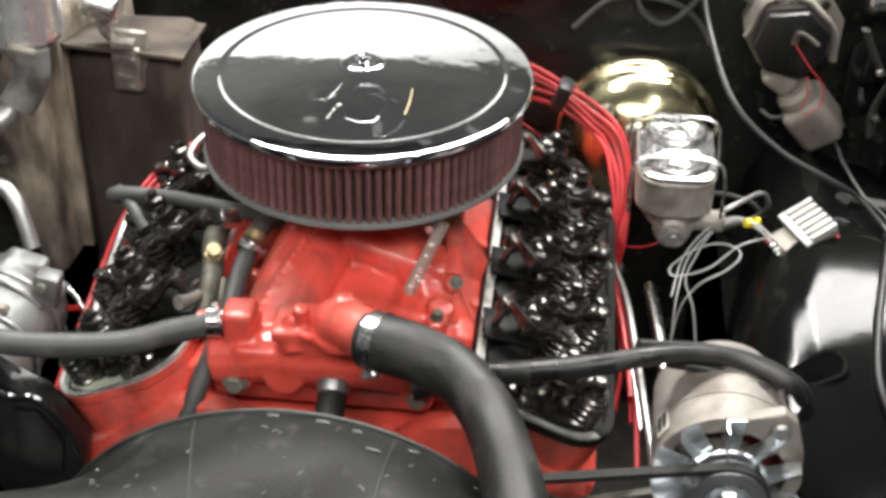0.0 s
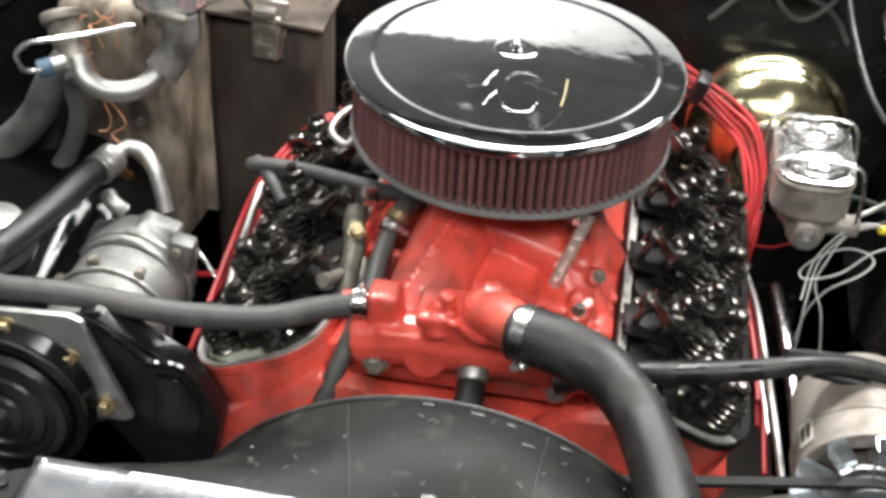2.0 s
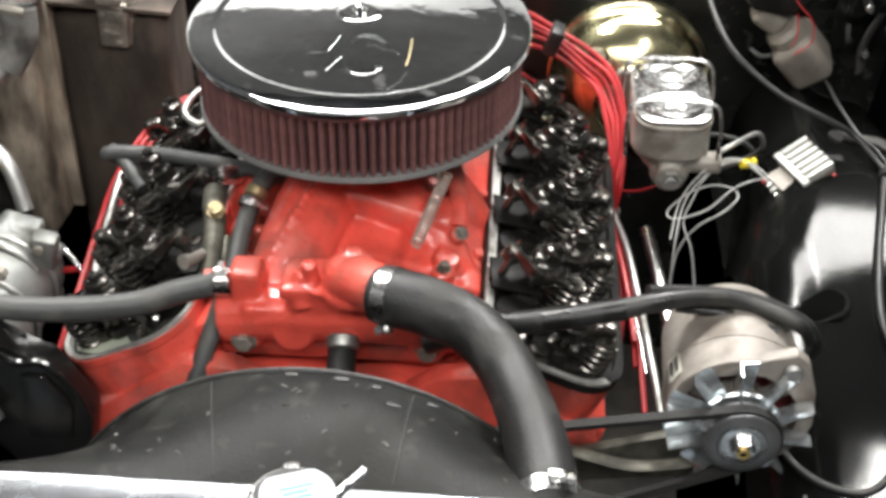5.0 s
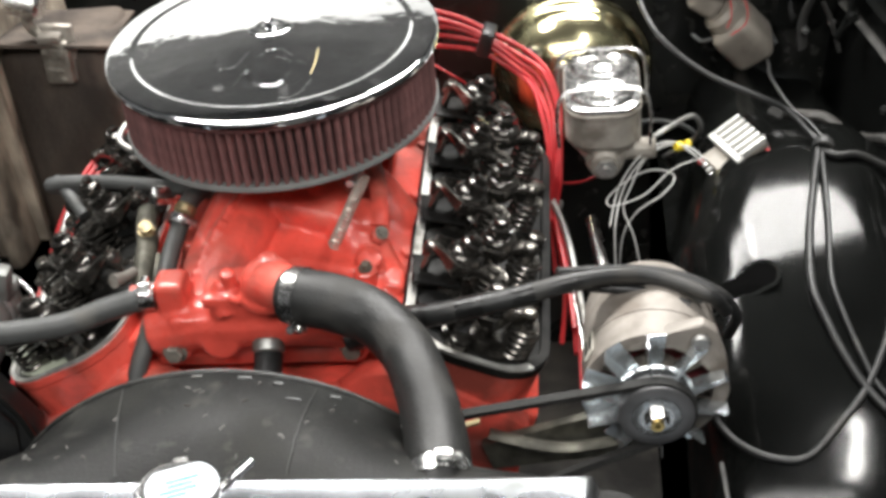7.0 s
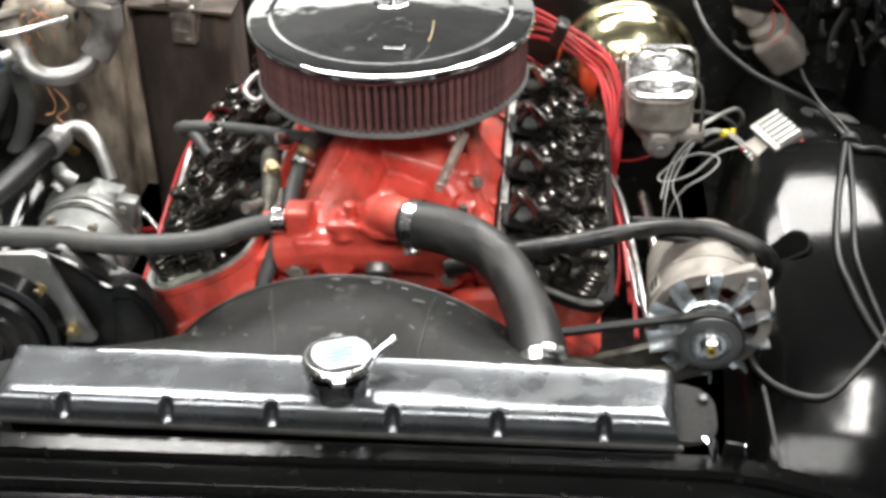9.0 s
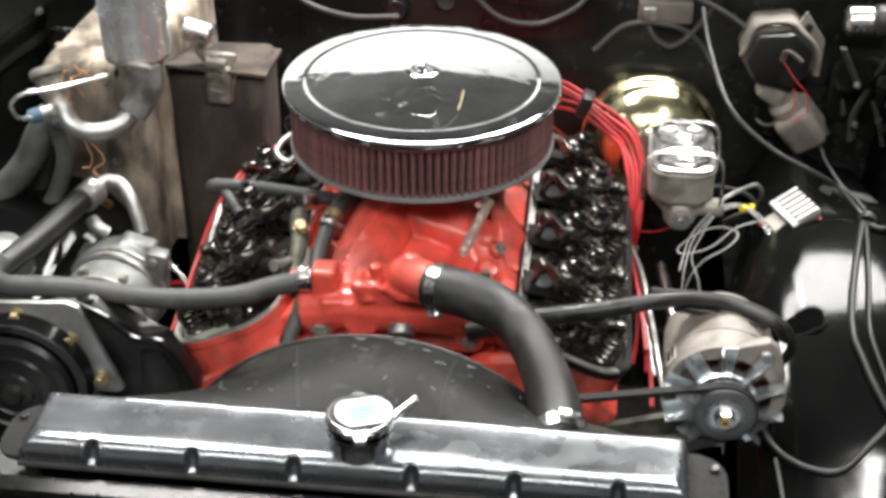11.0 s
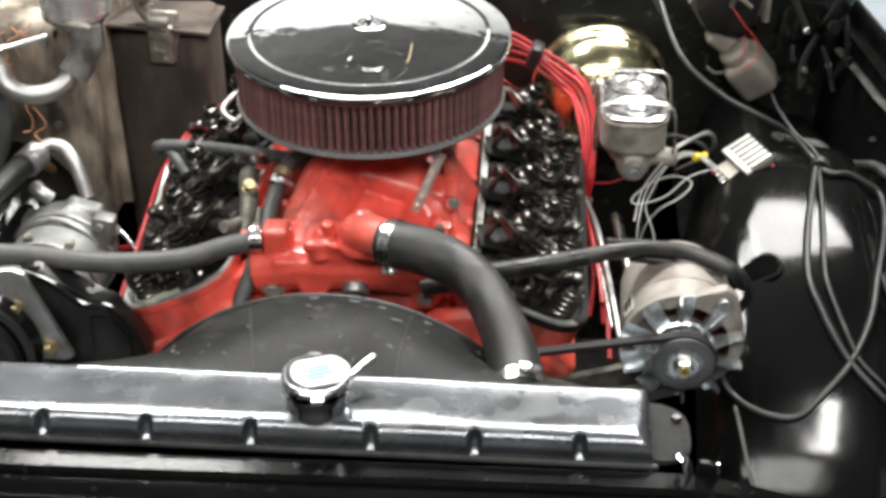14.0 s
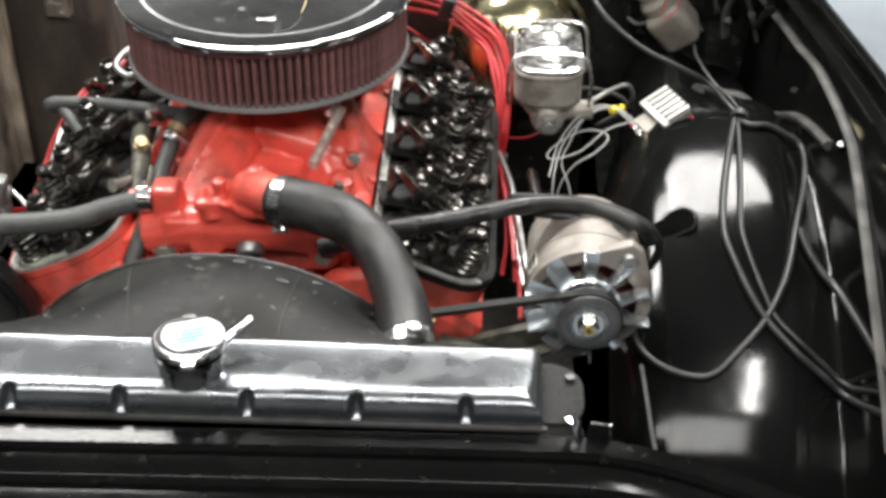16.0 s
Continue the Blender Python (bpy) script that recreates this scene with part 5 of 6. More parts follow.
hose("thin_wire", [(0.12, 0.195, 0.875), (0.171, 0.175, 0.85), (0.224, 0.182, 0.80), (0.259, 0.155, 0.75), (0.285, 0.142, 0.715), (0.320, 0.146, 0.705), (0.352, 0.154, 0.712)], 0.0014, RED_WIRE, "thin red wire behind the cylinder head", 8, 8, "wire", False)
swung(tagged(part("lead_separator", Box((0.018, 0.034, 0.036), pose(0.229, 0.247, 0.850, 0, 20, -10), 0.004), RUBBER), "black plastic separator on the plug leads", "lead clip"))
swung(tagged(part("lead_clip", Box((0.034, 0.010, 0.012), pose(0.293, 0.100, 0.690, 0, 12, 10), 0.003), ALU), "dull metal clip on the plug leads", "lead clip"))
for k, (dx, dy) in enumerate(((0, 0), (0.010, 0.006), (-0.008, 0.004))):
    hose("plug_lead", [(-0.06, 0.22 + dy, 0.885), (-0.15, 0.215, 0.84), (-0.205, 0.185 + dy, 0.812), (-0.240 + dx, 0.145 + dy, 0.80), (-0.270 + dx, 0.098, 0.785), (-0.292 + dx, 0.055, 0.758), (-0.304 + dx, 0.005, 0.730), (-0.315 + dx, -0.035 - 0.03 * k, 0.70), (-0.335, -0.06 - 0.05 * k, 0.67)], 0.0036, RED_WIRE, "red silicone spark plug lead", 9, 8, "spark plug lead")
hose("plug_lead", [(-0.315, -0.03, 0.70), (-0.34, -0.02, 0.69), (-0.372, -0.018, 0.68), (-0.40, -0.03, 0.66)], 0.0036, RED_WIRE, "red silicone spark plug lead", 9, 8, "spark plug lead")
hose("dipstick_tube", [(0.297, 0.10, 0.695), (0.309, 0.03, 0.690), (0.314, -0.06, 0.680), (0.318, -0.15, 0.668), (0.322, -0.22, 0.65)], 0.0042, ALU, "bright dipstick tube beside the cylinder head", 12, category="tube")
hose("fuel_pipe", [(0.300, 0.02, 0.676), (0.309, -0.07, 0.668), (0.313, -0.16, 0.655)], 0.0035, CHROME_WORN, "thin bright pipe beside the cylinder head", 10, category="tube")
hose("steering_tube", [(0.345, 0.10, 0.66), (0.347, 0.05, 0.66), (0.352, -0.05, 0.645), (0.356, -0.12, 0.62)], 0.0085, CHROME_WORN, "bright metal tube below the brake cylinder", 12, category="tube")
hose("dipstick_tube", [(-0.292, 0.07, 0.765), (-0.296, -0.02, 0.748), (-0.292, -0.10, 0.748), (-0.288, -0.17, 0.74)], 0.0045, ALU, "dull metal tube beside the cylinder head", 10, category="tube")

# ---- connector with loose white wires ----
conn = thing("wiring_connector", "white plastic wiring connector lying on the inner fender", "connector", at=(0.507, 0.118, 0.74))
CM = Matrix.Translation((0.527, 0.094, 0.762)) @ Matrix.Rotation(math.radians(24), 4, "Z") @ Matrix.Rotation(math.radians(-22), 4, "Y") @ Matrix.Rotation(math.radians(8), 4, "X")
part("housing", Box((0.044, 0.058, 0.015), CM, 0.003), BEIGE, conn, "greyed plastic housing")
for k in range(6):
    part("rib", Box((0.036, 0.0056, 0.010), CM @ pose(0.003, -0.0245 + 0.0098 * k, 0.0110), 0.001), WHITE_PLASTIC, conn)
part("latch", Box((0.010, 0.060, 0.006), CM @ pose(-0.019, 0, 0.0095), 0.001), WHITE_PLASTIC, conn)
part("plug", Box((0.022, 0.044, 0.014), CM @ pose(-0.034, -0.004, -0.004), 0.002), BEIGE, conn, "yellowed plug")
for k in range(5):
    part("terminal", Box((0.012, 0.005, 0.005), CM @ pose(-0.047, -0.020 + 0.009 * k, -0.003, 0, 0, 6 * k - 12), 0.001), (CHROME_WORN, CHROME_WORN, WHITE_PLASTIC, CHROME_WORN, RED_WIRE)[k], conn)
part("seal", Box((0.016, 0.010, 0.010), CM @ pose(0.012, -0.028, -0.006), 0.001), RED_WIRE, conn)
part("terminal_cover", Box((0.018, 0.012, 0.012), CM @ pose(-0.018, -0.030, -0.006), 0.002), mat("brown_plastic", (0.10, 0.035, 0.02), 0.5), conn, "brown plastic cover")
CW = [[(0.478, 0.112, 0.752), (0.454, 0.127, 0.765), (0.431, 0.133, 0.765), (0.403, 0.126, 0.75), (0.378, 0.11, 0.72), (0.365, 0.061, 0.70), (0.364, 0.05, 0.65), (0.364, 0.05, 0.60)],
      [(0.474, 0.120, 0.752), (0.436, 0.106, 0.745), (0.401, 0.09, 0.72), (0.363, 0.083, 0.71), (0.357, 0.100, 0.71), (0.382, 0.123, 0.72), (0.41, 0.129, 0.73), (0.433, 0.116, 0.735), (0.437, 0.096, 0.735), (0.421, 0.087, 0.72), (0.392, 0.083, 0.70), (0.375, 0.09, 0.66), (0.37, 0.10, 0.60)],
      [(0.476, 0.104, 0.750), (0.455, 0.124, 0.760), (0.431, 0.134, 0.762), (0.403, 0.128, 0.745), (0.386, 0.110, 0.72), (0.376, 0.090, 0.70), (0.388, 0.070, 0.67), (0.40, 0.06, 0.60)]]
CW += [[(x - 0.007, y - 0.004, z + 0.004 * math.sin(60 * y)) for x, y, z in CW[0][:6]]]
for pts in CW:
    hose("loose_wire", pts, 0.0012, WHITE_WIRE, "loose white wire from the connector", 8, 8, "wire", False)
swung(tagged(part("wire_tag", Cyl((0.448, 0.092, 0.766), (1, 0.4, -0.2), 0.0058, 0.010, 12, 0.001), YELLOW), "yellow tape tag round the white wires", "tape"))
swung(tagged(part("wire_tag", Cyl((0.462, 0.100, 0.764), (1, 0.4, -0.2), 0.0050, 0.006, 12, 0.001), YELLOW), "yellow tape tag round the white wires", "tape"))

# ---- black cables over the inner fender ----
CAB = [([(0.38, 0.40, 0.955), (0.392, 0.335, 0.915), (0.419, 0.127 + 0.1, 0.875), (0.475, 0.18, 0.838), (0.539, 0.160, 0.812), (0.575, 0.158, 0.792), (0.598, 0.135, 0.776), (0.611, 0.114, 0.769)], 0.0036, RUBBER),
       ([(0.585, 0.40, 0.735), (0.578, 0.33, 0.76), (0.568, 0.24, 0.79), (0.582, 0.172, 0.788), (0.602, 0.145, 0.780), (0.618, 0.114, 0.770)], 0.0022, RUBBER),
       ([(0.606, 0.102, 0), (0.591, 0.034, 0), (0.577, -0.039, 0), (0.571, -0.108, 0), (0.582, -0.154, 0), (0.595, -0.190, 0), (0.613, -0.222, 0), (0.645, -0.254, 0), (0.676, -0.268, 0), (0.708, -0.286, 0), (0.730, -0.360, 0)], 0.0046, RUBBER),
       ([(0.610, 0.102, 0), (0.607, 0.061, 0), (0.600, -0.021, 0), (0.593, -0.099, 0), (0.600, -0.144, 0), (0.613, -0.190, 0), (0.625, -0.218, 0), (0.650, -0.241, 0), (0.678, -0.254, 0), (0.708, -0.273, 0), (0.730, -0.337, 0)], 0.0034, RUBBER),
       ([(0.609, 0.102, 0), (0.627, 0.092, 0), (0.650, 0.097, 0), (0.675, 0.097, 0), (0.698, 0.088, 0), (0.692, 0.020, 0), (0.664, -0.085, 0), (0.643, -0.163, 0), (0.613, -0.220, 0), (0.580, -0.256, 0), (0.546, -0.283, 0), (0.512, -0.281, 0.640), (0.480, -0.262, 0.642), (0.461, -0.237, 0.648), (0.452, -0.222, 0.67)], 0.0042, RUBBER),
       ([(0.668, -0.090, 0), (0.676, -0.116, 0), (0.692, -0.136, 0), (0.709, -0.165, 0), (0.722, -0.240, 0), (0.732, -0.320, 0), (0.745, -0.42, 0)], 0.0052, RUBBER)]
for pts, r, m in CAB:
    line = []
    for x, y, z in pts:
        line.append(Vector((x, y, z or apron_point(1, x, y).z + r + 0.002)))
    hose("cable", line, r, m, "loose black cable lying on the inner fender", 10, 8, "cable", False)
tagged(part("cable_tie", Lathe([(0.010, -0.006), (0.013, -0.006), (0.013, 0.006), (0.010, 0.006), (0.010, -0.006)], toward((0.613, 0.108, 0.768), (0.2, 1, 0.1)), 20, closed=False), RUBBER), "black tape binding the fender cables", "cable tie")

# ---- wiper motor and washer pump on the firewall ----
wip = thing("wiper_motor", "dark metal wiper motor with bright bracket on the firewall", "wiper motor", at=(0.545, 0.44, 0.86))
FACE = [(0.500, 0.923), (0.553, 0.930), (0.584, 0.902), (0.580, 0.860), (0.552, 0.835), (0.506, 0.844), (0.484, 0.881)]
UP = Matrix.Rotation(math.radians(90), 4, "X")
part("gearbox", Prism([(0.535 + 1.14 * (x - 0.535), 0.882 + 1.14 * (z - 0.882)) for x, z in FACE], 0.072, Matrix.Translation((0, 0.430, 0)) @ UP, 0.006), BEIGE, wip)
part("cover", Prism(FACE, 0.022, Matrix.Translation((0, 0.357, 0)) @ UP, 0.005), BLACK_SATIN, wip, "dark satin gear cover")
part("frame", Tube([(0.479, 0.360, 0.881), (0.488, 0.360, 0.897), (0.501, 0.358, 0.932), (0.541, 0.356, 0.940), (0.562, 0.358, 0.925), (0.590, 0.360, 0.897), (0.596, 0.364, 0.853)], 0.0075, 10, 4, 0.6), BEIGE, wip, "pale bracket strap")
part("ear", Prism([(0.556, 0.918), (0.573, 0.948), (0.606, 0.902), (0.606, 0.844), (0.592, 0.850)], 0.006, Matrix.Translation((0, 0.388, 0)) @ UP, 0.0015), BEIGE, wip, "pale mounting ear")
part("ear_bolt", Cyl((0.578, 0.382, 0.924), (0, -1, 0), 0.006, 0.006, 12, 0.001), BLACK_SATIN, wip)
part("crank", Tube([(0.538, 0.334, 0.887), (0.541, 0.326, 0.905), (0.552, 0.322, 0.903), (0.566, 0.322, 0.892)], 0.0045, 8, 4, 0.5), GRIMY, wip)
part("gland", Box((0.045, 0.04, 0.034), pose(0.532, 0.362, 0.824, 0, 35, 0), 0.010, 3), BEIGE, wip)
for pts in ([(0.539, 0.330, 0.888), (0.560, 0.318, 0.863), (0.580, 0.312, 0.841), (0.581, 0.308, 0.814), (0.562, 0.308, 0.797)], [(0.560, 0.318, 0.850), (0.562, 0.310, 0.824), (0.557, 0.308, 0.808)]):
    part("lead", Tube(pts, 0.0010, 6, 6), RED_WIRE, wip)
wash = thing("washer_pump", "grey plastic washer pump hanging below the wiper motor", "washer pump", at=(0.57, 0.40, 0.76))
WM = toward((0.546, 0.352, 0.812), (0.056, 0.012, -0.068))
part("body", Box((0.070, 0.060, 0.074), WM @ pose(0, 0, 0.056, 0, 0, 20), 0.014, 4), BEIGE, wash)
part("neck", Lathe([(0.0, 0.0), (0.020, 0.0), (0.026, 0.006), (0.028, 0.024), (0.0, 0.026)], WM, 24), BEIGE, wash)
part("spout", Tube([WM @ Vector((0.0, -0.030, 0.030)), WM @ Vector((0.01, -0.045, 0.026)), WM @ Vector((0.03, -0.050, 0.020))], 0.0028, 10, 4), RUBBER_GREY, wash)
fuse = thing("relay_box", "small clear-topped relay on the upper firewall", "relay", at=(0.36, 0.44, 0.92))
part("case", Box((0.085, 0.03, 0.035), pose(0.36, 0.435, 0.925), 0.004), GREY_MOTOR, fuse)
part("tab", Box((0.02, 0.01, 0.02), pose(0.335, 0.415, 0.925), 0.002), ALU, fuse)
for pts in ([(0.05, 0.45, 0.945), (0.10, 0.44, 0.905), (0.16, 0.43, 0.900), (0.215, 0.43, 0.925), (0.25, 0.44, 0.955), (0.31, 0.45, 0.97)], [(0.31, 0.44, 0.955), (0.38, 0.43, 0.955), (0.44, 0.42, 0.935), (0.49, 0.41, 0.905)], [(-0.24, 0.43, 0.97), (-0.21, 0.42, 0.935), (-0.14, 0.41, 0.915), (-0.06, 0.41, 0.915)], [(0.25, 0.42, 0.86), (0.30, 0.42, 0.905), (0.37, 0.42, 0.905), (0.42, 0.43, 0.87), (0.46, 0.43, 0.80)], [(0.33, 0.43, 0.92), (0.34, 0.42, 0.89), (0.37, 0.42, 0.87), (0.40, 0.42, 0.89), (0.43, 0.43, 0.93)], [(0.45, 0.44, 0.84), (0.50, 0.43, 0.83), (0.54, 0.42, 0.79), (0.60, 0.40, 0.78), (0.63, 0.38, 0.74)]):
    hose("cable", pts, 0.0042, RUBBER_GREY, "thin grey cable clipped along the firewall", 8, 8, "cable")
for x, z in ((-0.10, 0.905), (-0.02, 0.925), (0.42, 0.78), (0.66, 0.84)):
    tagged(part("grommet", Lathe([(0.0, 0.006), (0.008, 0.008), (0.014, 0.010), (0.020, 0.004), (0.021, 0.0)], toward((x, 0.462, z), (0, -1, 0)), 22), RUBBER), "round black rubber grommet in the firewall", "grommet")

# bright metal pieces added on the firewall for the pale specks beside the heater box
for x, z, w, turn in ((-0.736, 0.838, 0.030, -35), (-0.660, 0.845, 0.042, 3)):
    clip = tagged(part("harness_clip", Box((w, 0.005, 0.006), pose(x, 0.452, z, 0, turn, 0), 0.0015), CHROME_WORN), "small added bright strip standing in for a pale speck", "clip")
    part("clip_screw", Cyl((x, 0.451, z), (0, -1, 0), 0.0045, 0.004, 10, 0.001), ZINC, clip)
for x, z in ((-0.724, 0.791), (-0.768, 0.767), (-0.700, 0.874), (-0.645, 0.800)):
    hex_bolt((x, 0.456, z), (0, -1, 0), 0.0045, 0.012, car, ALU)

# ---- heater box and air-conditioning lines ----
hvac = thing("heater_box", "dirty brown fibreglass heater and evaporator box", "heater box", at=(-0.5, 0.3, 0.4))
part("blower_case", Box((0.150, 0.33, 0.34), pose(-0.452, 0.305, 0.79, 3, 0, -5), 0.022, 4), DIRTY_BOX, hvac)
part("evaporator_case", Box((0.145, 0.13, 0.49), pose(-0.318, 0.300, 0.652, 0, 0, 3), 0.016, 3), BROWN_BOX, hvac)
part("seam_flange", Box((0.164, 0.010, 0.32), pose(-0.452, 0.20, 0.792, 3, 0, -5), 0.003), DIRTY_BOX, hvac)
part("top_flange", Box((0.160, 0.15, 0.006), pose(-0.318, 0.296, 0.897, -9, 5, 3), 0.002), BROWN_BOX, hvac)
part("case_seam", Box((0.006, 0.336, 0.33), pose(-0.408, 0.305, 0.79, 3, 0, -5), 0.002), BROWN_BOX, hvac, "dark brown seam of the blower case")
for z in (0.67, 0.80, 0.93):
    part("case_screw", Cyl((-0.440, 0.136 + 0.02 * (0.66 - z), z), (0, -1, 0.05), 0.006, 0.005, 12, 0.001), GRIMY, hvac)
rel = thing("blower_resistor", "grimy metal resistor block on the heater box", "resistor", at=(-0.315, 0.2, 0.87))
part("plate", Box((0.048, 0.012, 0.082), pose(-0.326, 0.205, 0.890, 0, 3, 0), 0.006), CAST_IRON, rel)
part("block", Box((0.036, 0.016, 0.060), pose(-0.326, 0.194, 0.884, 0, 3, 0), 0.005), GRIMY, rel)
part("cap", Box((0.030, 0.020, 0.012), pose(-0.328, 0.192, 0.918, 0, 3, 0), 0.004), ALU_PAINT, rel)
for x, z, w, h in ((-0.336, 0.900, 0.010, 0.009), (-0.317, 0.897, 0.008, 0.012), (-0.328, 0.876, 0.020, 0.007), (-0.320, 0.862, 0.009, 0.006)):
    part("rib", Box((w, 0.007, h), pose(x, 0.186, z, 0, 14, 0), 0.002), GRIMY, rel)
part("arm", Tube([(-0.340, 0.204, 0.915), (-0.352, 0.200, 0.930), (-0.354, 0.200, 0.950), (-0.346, 0.200, 0.968)], 0.011, 10, 4, 0.6), GRIMY, rel)
part("knob", Cyl((-0.374, 0.203, 0.968), (0.95, -0.1, -0.22), 0.018, 0.046, 18, 0.004), CHROME_WORN, rel)
hose("suction_pipe", [(-0.403, 0.058, 0.912), (-0.415, 0.046, 0.902), (-0.435, 0.036, 0.897), (-0.460, 0.030, 0.900), (-0.480, 0.032, 0.912), (-0.490, 0.045, 0.93)], 0.0125, ALU, "bare aluminium air-conditioning pipe bend", 18, category="pipe")
hose("suction_hose", [(-0.400, 0.060, 0.912), (-0.388, 0.070, 0.930), (-0.380, 0.074, 0.950), (-0.380, 0.080, 0.975)], 0.0205, FOAM, "dirty grey insulated air-conditioning hose", 18)
acc = hose("accumulator", [(-0.396, 0.112, 0.962), (-0.399, 0.118, 1.02), (-0.402, 0.124, 1.13)], lambda t: 0.032 + 0.014 * step(0, 0.14, t), CAN, "bright aluminium accumulator can above the heater box", 24, category="can")
part("tab", Box((0.034, 0.010, 0.022), Matrix.Translation(SWING @ Vector((-0.385, 0.066, 0.975))) @ pose(0, 0, 0, 20, 10, 0), 0.004), GRIMY, acc, "grimy clamp tab")
valve = thing("expansion_valve", "grimy metal expansion valve with a blue-capped fitting", "valve", at=(-0.50, 0.06, 0.9))
part("body", Tube([(-0.490, 0.040, 0.915), (-0.503, 0.062, 0.935), (-0.514, 0.080, 0.955)], lambda t: 0.015 + 0.006 * step(0.3, 0.7, t), 14, 5), GRIMY, valve)
part("collar", Cyl((-0.486, 0.036, 0.909), (-0.4, 0.7, 0.6), 0.017, 0.010, 6), ALU, valve)
part("power_head", Cyl((-0.514, 0.075, 0.955), (-0.3, 0.5, 0.8), 0.024, 0.014, 20, 0.003), GRIMY, valve)
part("port", Cyl((-0.500, 0.045, 0.925), (-1, -0.5, -0.2), 0.009, 0.020, 12), ALU, valve)
part("blue_cap", Cyl((-0.516, 0.036, 0.921), (-1, -0.4, -0.2), 0.011, 0.018, 14, 0.002), BLUE_CAP, valve, "blue plastic cap")
part("capillary", Tube([(-0.525, 0.020, 0.922), (-0.541, 0.010, 0.928), (-0.547, 0.012, 0.945), (-0.535, 0.018, 0.957), (-0.508, 0.026, 0.960), (-0.470, 0.044, 0.962), (-0.425, 0.058, 0.970)], 0.0030, 8, 8), CHROME_WORN, valve, "thin bright capillary tube")
rng = random.Random(4)
for k in range(6):
    x, y, z = ((-0.470, 0.066, 0.985), (-0.452, 0.066, 0.990), (-0.486, 0.064, 0.972), (-0.480, 0.066, 0.930), (-0.468, 0.064, 0.870), (-0.456, 0.064, 0.862))[k]
    pts = [(x + 0.007 * math.sin(1.9 * i + k) + 0.004 * rng.uniform(-1, 1), y - 0.004 * i, z - 0.010 * i + 0.008 * rng.uniform(-1, 1)) for i in range(5)]
    hose("copper_wire", pts, 0.0009, COPPER, "loose curled copper wire by the heater box", 6, 6, "wire")
hose("air_hose", [(-0.535, 0.075, 0.885), (-0.553, 0.060, 0.858), (-0.578, 0.060, 0.812), (-0.612, 0.060, 0.774), (-0.663, 0.060, 0.734), (-0.72, 0.06, 0.70)], 0.021, DUSTY_HOSE, "thick dusty black rubber hose", 18, swing=False)
hose("air_hose", [(-0.515, 0.060, 0.900), (-0.521, 0.050, 0.869), (-0.518, 0.050, 0.828), (-0.536, 0.050, 0.776), (-0.578, 0.050, 0.707), (-0.61, 0.05, 0.65)], 0.0125, DUSTY_HOSE, "dusty black rubber hose", 16, swing=False)
hose("air_hose", [(-0.530, 0.085, 0.870), (-0.549, 0.080, 0.822), (-0.584, 0.080, 0.750), (-0.649, 0.080, 0.674), (-0.70, 0.08, 0.64)], 0.014, RUBBER, "black rubber hose below the dusty one", 16, swing=False)

comp = thing("ac_compressor", "cast aluminium air-conditioning compressor", "compressor", at=(-0.43, -0.15, 0.68))
KM = Matrix.Translation((-0.430, -0.13, 0.690)) @ Matrix.Rotation(math.radians(90), 4, "X")
bm = Lathe([(0.0, -0.135), (0.055, -0.135), (0.066, -0.125), (0.068, -0.10), (0.070, -0.098), (0.070, -0.084), (0.066, -0.082), (0.066, 0.05), (0.072, 0.055), (0.072, 0.08), (0.06, 0.09), (0.0, 0.09)], KM, 44)
for k in range(6):
    a = math.radians(20 + 60 * k)
    cyl(bm, KM @ Vector((0.066 * math.cos(a), 0.066 * math.sin(a), -0.13)), (0, -1, 0), 0.008, 0.03, 12)
box(bm, (0.05, 0.03, 0.03), pose(-0.405, -0.010, 0.742, 0, 15, 0), 0.006)
cast(part("body", bm, COMP, comp), 0.0028, 8)
lug = part("lug", Box((0.030, 0.026, 0.046), pose(-0.372, -0.035, 0.732, 0, 12, 0), 0.006), COMP, comp)
part("lug_bolt", Cyl((-0.372, -0.050, 0.744), (0.1, -1, 0.2), 0.006, 0.006, 12, 0.001), GRIMY, lug)
part("cover_arc", Tube([(-0.430 + 0.064 * math.cos(a), -0.062, 0.690 + 0.071 * math.sin(a)) for a in span(0.5, 2.5, 12)], 0.003, 8, 2), ALU, comp)
for a in (60, 105, 150):
    part("case_bolt", Cyl((-0.430 + 0.071 * math.cos(math.radians(a)), -0.100, 0.690 + 0.071 * math.sin(math.radians(a))), (0, -1, 0.1), 0.007, 0.012, 6, 0.001), GRIMY, comp)
for y, r in ((-0.045, 0.0675), (-0.115, 0.0675)):
    part("seam_band", Lathe([(r, -0.003), (r + 0.003, -0.002), (r + 0.003, 0.002), (r, 0.003)], Matrix.Translation((-0.430, y, 0.690)) @ Matrix.Rotation(math.radians(90), 4, "X"), 48, closed=False), ALU, comp)
hub = part("pulley", Lathe([(0.020, 0.165), (0.083, 0.165), (0.085, 0.170), (0.076, 0.182), (0.085, 0.194), (0.085, 0.198), (0.076, 0.198), (0.074, 0.190), (0.020, 0.190)], Matrix.Translation((-0.455, -0.13, 0.742)) @ Matrix.Rotation(math.radians(90), 4, "X"), 56), BLACK_GLOSS, comp, "glossy black clutch pulley")
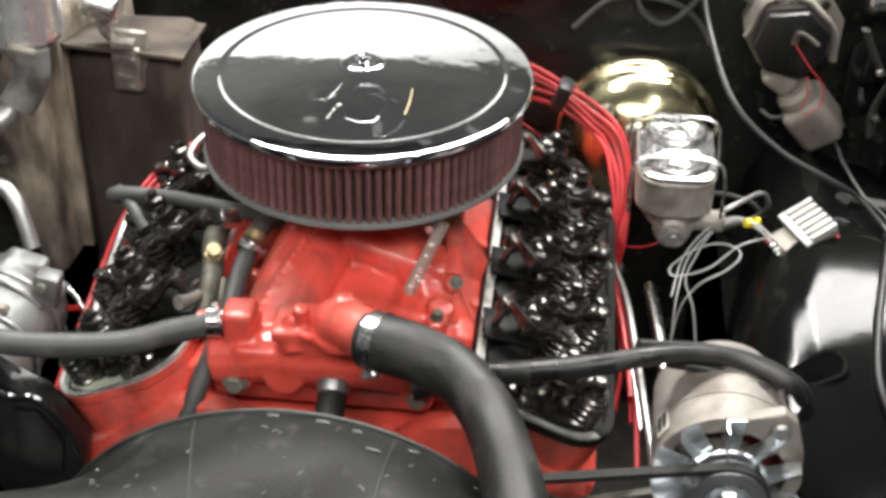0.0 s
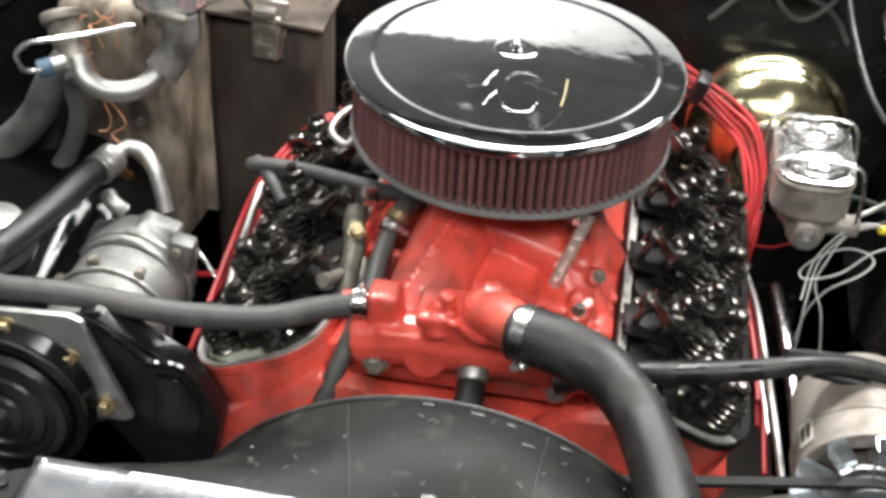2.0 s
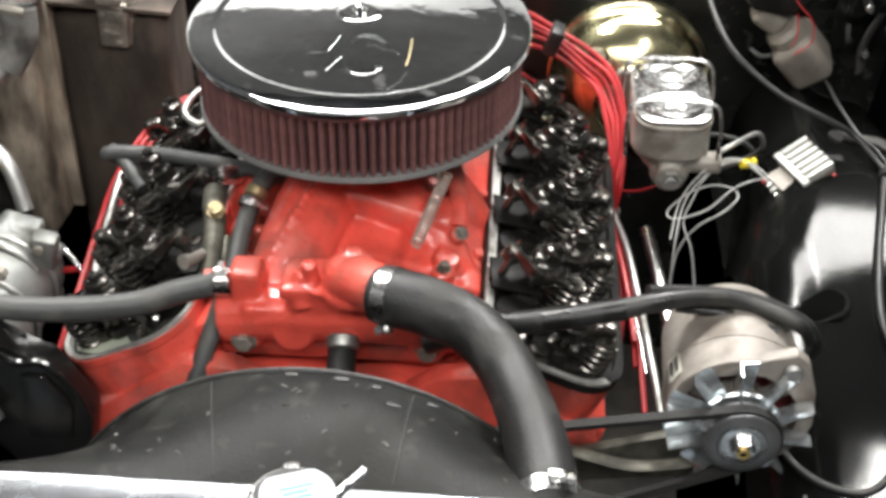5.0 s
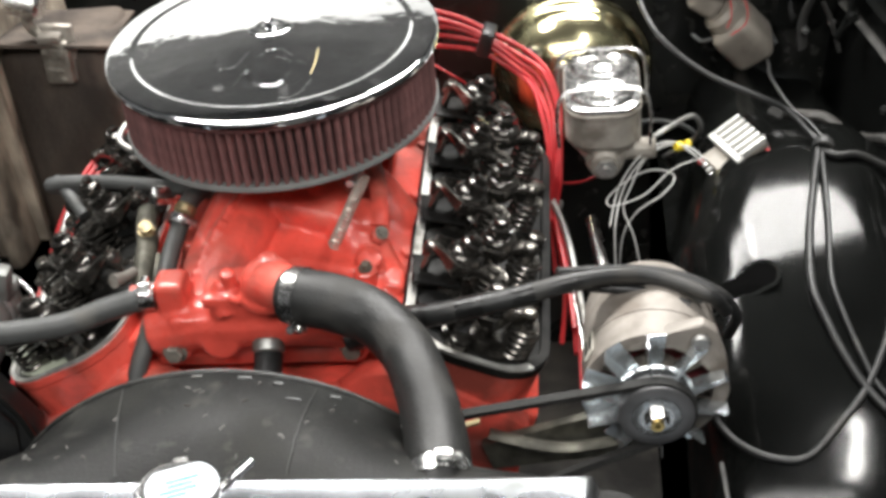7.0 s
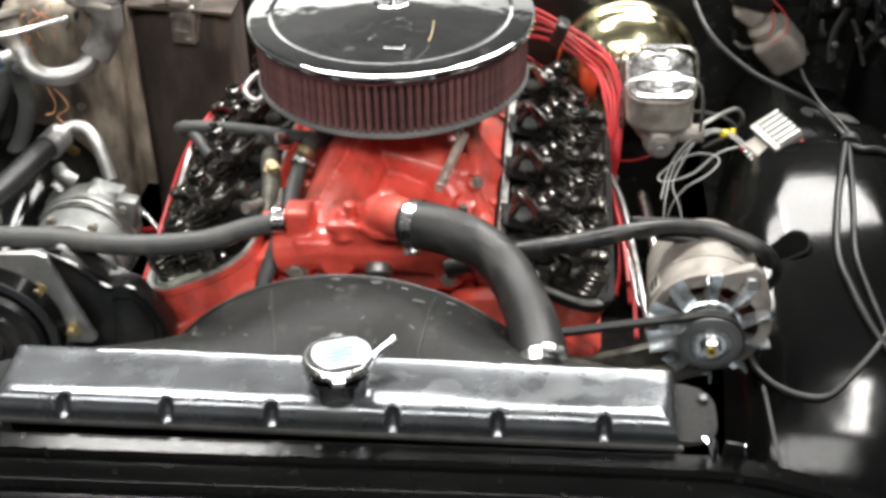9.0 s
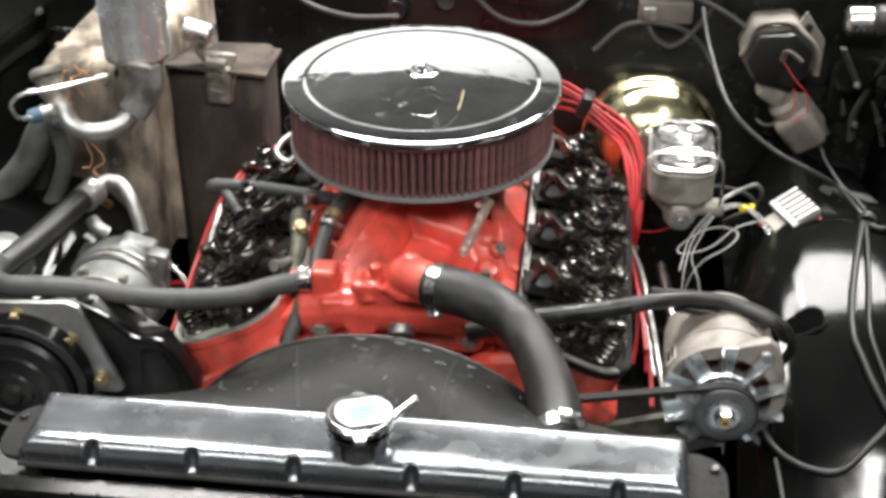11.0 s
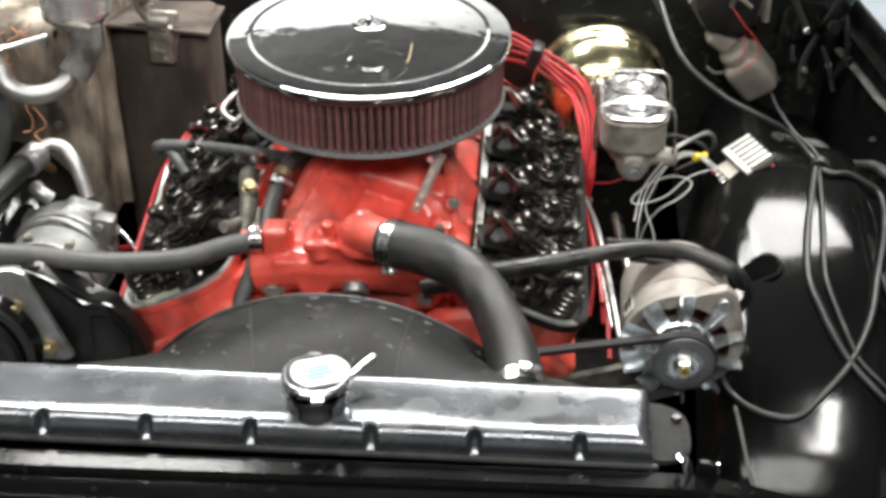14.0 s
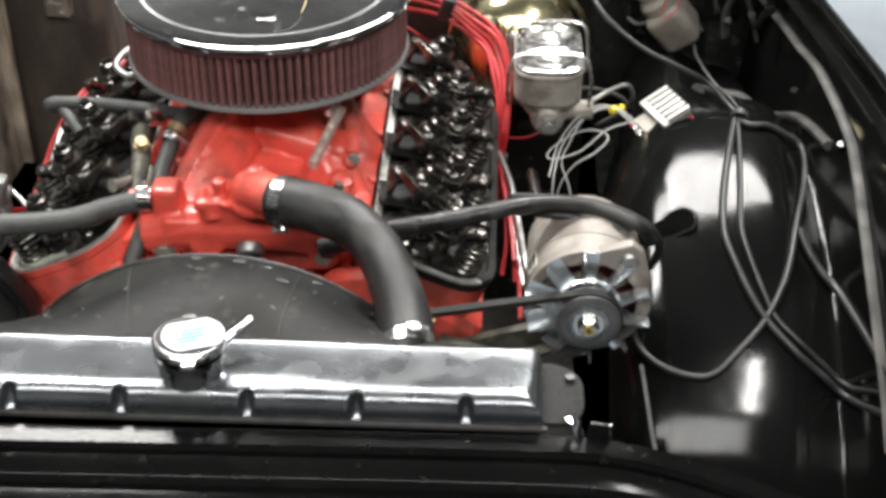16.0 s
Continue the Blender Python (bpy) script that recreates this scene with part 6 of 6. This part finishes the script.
part("clutch_plate", Lathe([(0.0, 0.222), (0.012, 0.222), (0.015, 0.214), (0.024, 0.213), (0.026, 0.209), (0.034, 0.209), (0.036, 0.212), (0.046, 0.210), (0.048, 0.206), (0.056, 0.206), (0.058, 0.208), (0.066, 0.206), (0.070, 0.199), (0.0, 0.199)], Matrix.Translation((-0.455, -0.13, 0.742)) @ Matrix.Rotation(math.radians(90), 4, "X"), 56), BLACK_SATIN, hub, "satin black ringed clutch plate")
PM = Matrix.Translation((0, -0.288, 0)) @ Matrix.Rotation(math.radians(90), 4, "X")
part("front_bracket", Prism([(-0.545, 0.832), (-0.392, 0.844), (-0.378, 0.838), (-0.336, 0.722), (-0.345, 0.715), (-0.545, 0.715)], 0.008, PM, 0.002), ALU, comp, "plain metal mounting plate")
part("brace", Prism([(-0.392, 0.834), (-0.366, 0.842), (-0.318, 0.790), (-0.285, 0.790), (-0.248, 0.724), (-0.26, 0.66), (-0.33, 0.63), (-0.38, 0.70)], 0.03, Matrix.Translation((0, -0.250, 0)) @ Matrix.Rotation(math.radians(90), 4, "X"), 0.008), BLACK_SATIN, comp, "satin black folded brace")
part("brace_fold", Tube([(-0.388, -0.286, 0.838), (-0.352, -0.286, 0.822), (-0.318, -0.286, 0.792), (-0.287, -0.286, 0.790), (-0.262, -0.286, 0.758), (-0.252, -0.286, 0.722)], 0.004, 8, 5), BLACK_GLOSS, comp)
part("brace_pocket", Prism([(-0.315, 0.770), (-0.290, 0.772), (-0.268, 0.735), (-0.275, 0.690), (-0.318, 0.690)], 0.004, Matrix.Translation((0, -0.281, 0)) @ Matrix.Rotation(math.radians(90), 4, "X"), 0.0015), BLACK_SATIN, comp)
for x, z in ((-0.455, 0.822), (-0.394, 0.792), (-0.363, 0.735), (-0.400, 0.70)):
    hex_bolt((x, -0.296, z), (0, -1, 0), 0.0075, 0.010, comp, BOLT_GOLD)
hose("pressure_hose", [(-0.462, 0.025, 0.805), (-0.475, 0.002, 0.803), (-0.500, -0.065, 0.797), (-0.535, -0.155, 0.795), (-0.59, -0.24, 0.78)], 0.0165, RUBBER, "thick black air-conditioning pressure hose", 18)
ferr = thing("hose_fitting", "crimped aluminium hose fitting with a bent pipe", "pipe fitting", at=(-0.44, 0.04, 0.79))
part("ferrule", lathe(bmesh.new(), [(0.0185, 0.0), (0.0195, 0.003), (0.0175, 0.008), (0.0195, 0.013), (0.0175, 0.018), (0.0195, 0.023), (0.0185, 0.032), (0.012, 0.036), (0.0, 0.036)], toward((-0.470, 0.008, 0.803), (0.35, 0.95, 0.06)), 22), ALU, ferr)
part("pipe", Tube([(-0.460, 0.035, 0.806), (-0.448, 0.055, 0.808), (-0.430, 0.058, 0.803), (-0.415, 0.047, 0.788), (-0.405, 0.035, 0.765), (-0.398, 0.025, 0.742)], 0.0095, 14, 6), ALU, ferr)
part("service_port", Cyl((-0.445, 0.045, 0.775), (-0.3, -0.6, 0.7), 0.006, 0.03, 10), BRASS, ferr)
part("second_pipe", Tube([(-0.462, 0.01, 0.77), (-0.452, 0.0, 0.765), (-0.44, 0.0, 0.755)], 0.010, 12, 4), ALU, ferr)
can = thing("filter_drier", "pale aluminium filter can beside the compressor", "can", at=(-0.575, -0.05, 0.65))
part("body", Lathe([(0.0, -0.1), (0.042, -0.09), (0.045, 0.0), (0.040, 0.02), (0.02, 0.03), (0.0, 0.031)], pose(-0.580, -0.050, 0.735, 12, -10, 0), 30), ALU, can)
part("stub", Cyl((-0.583, -0.045, 0.765), (-0.2, -0.3, 1), 0.007, 0.022, 12), RUBBER, can)
hose("throttle_cable", [(-0.40, 0.01, 0.715), (-0.375, 0.0, 0.712), (-0.35, -0.01, 0.708), (-0.325, -0.03, 0.69)], lambda t: 0.003 + 0.004 * math.exp(-((t - 0.5) / 0.12) ** 2), CHROME_WORN, "thin rod with a bright ferrule by the compressor", 10, category="cable")

swung(conn)
swung(valve)
swung(ferr)
for ob in (comp, can, hvac, wip, wash, fuse):
    swung(ob, False)
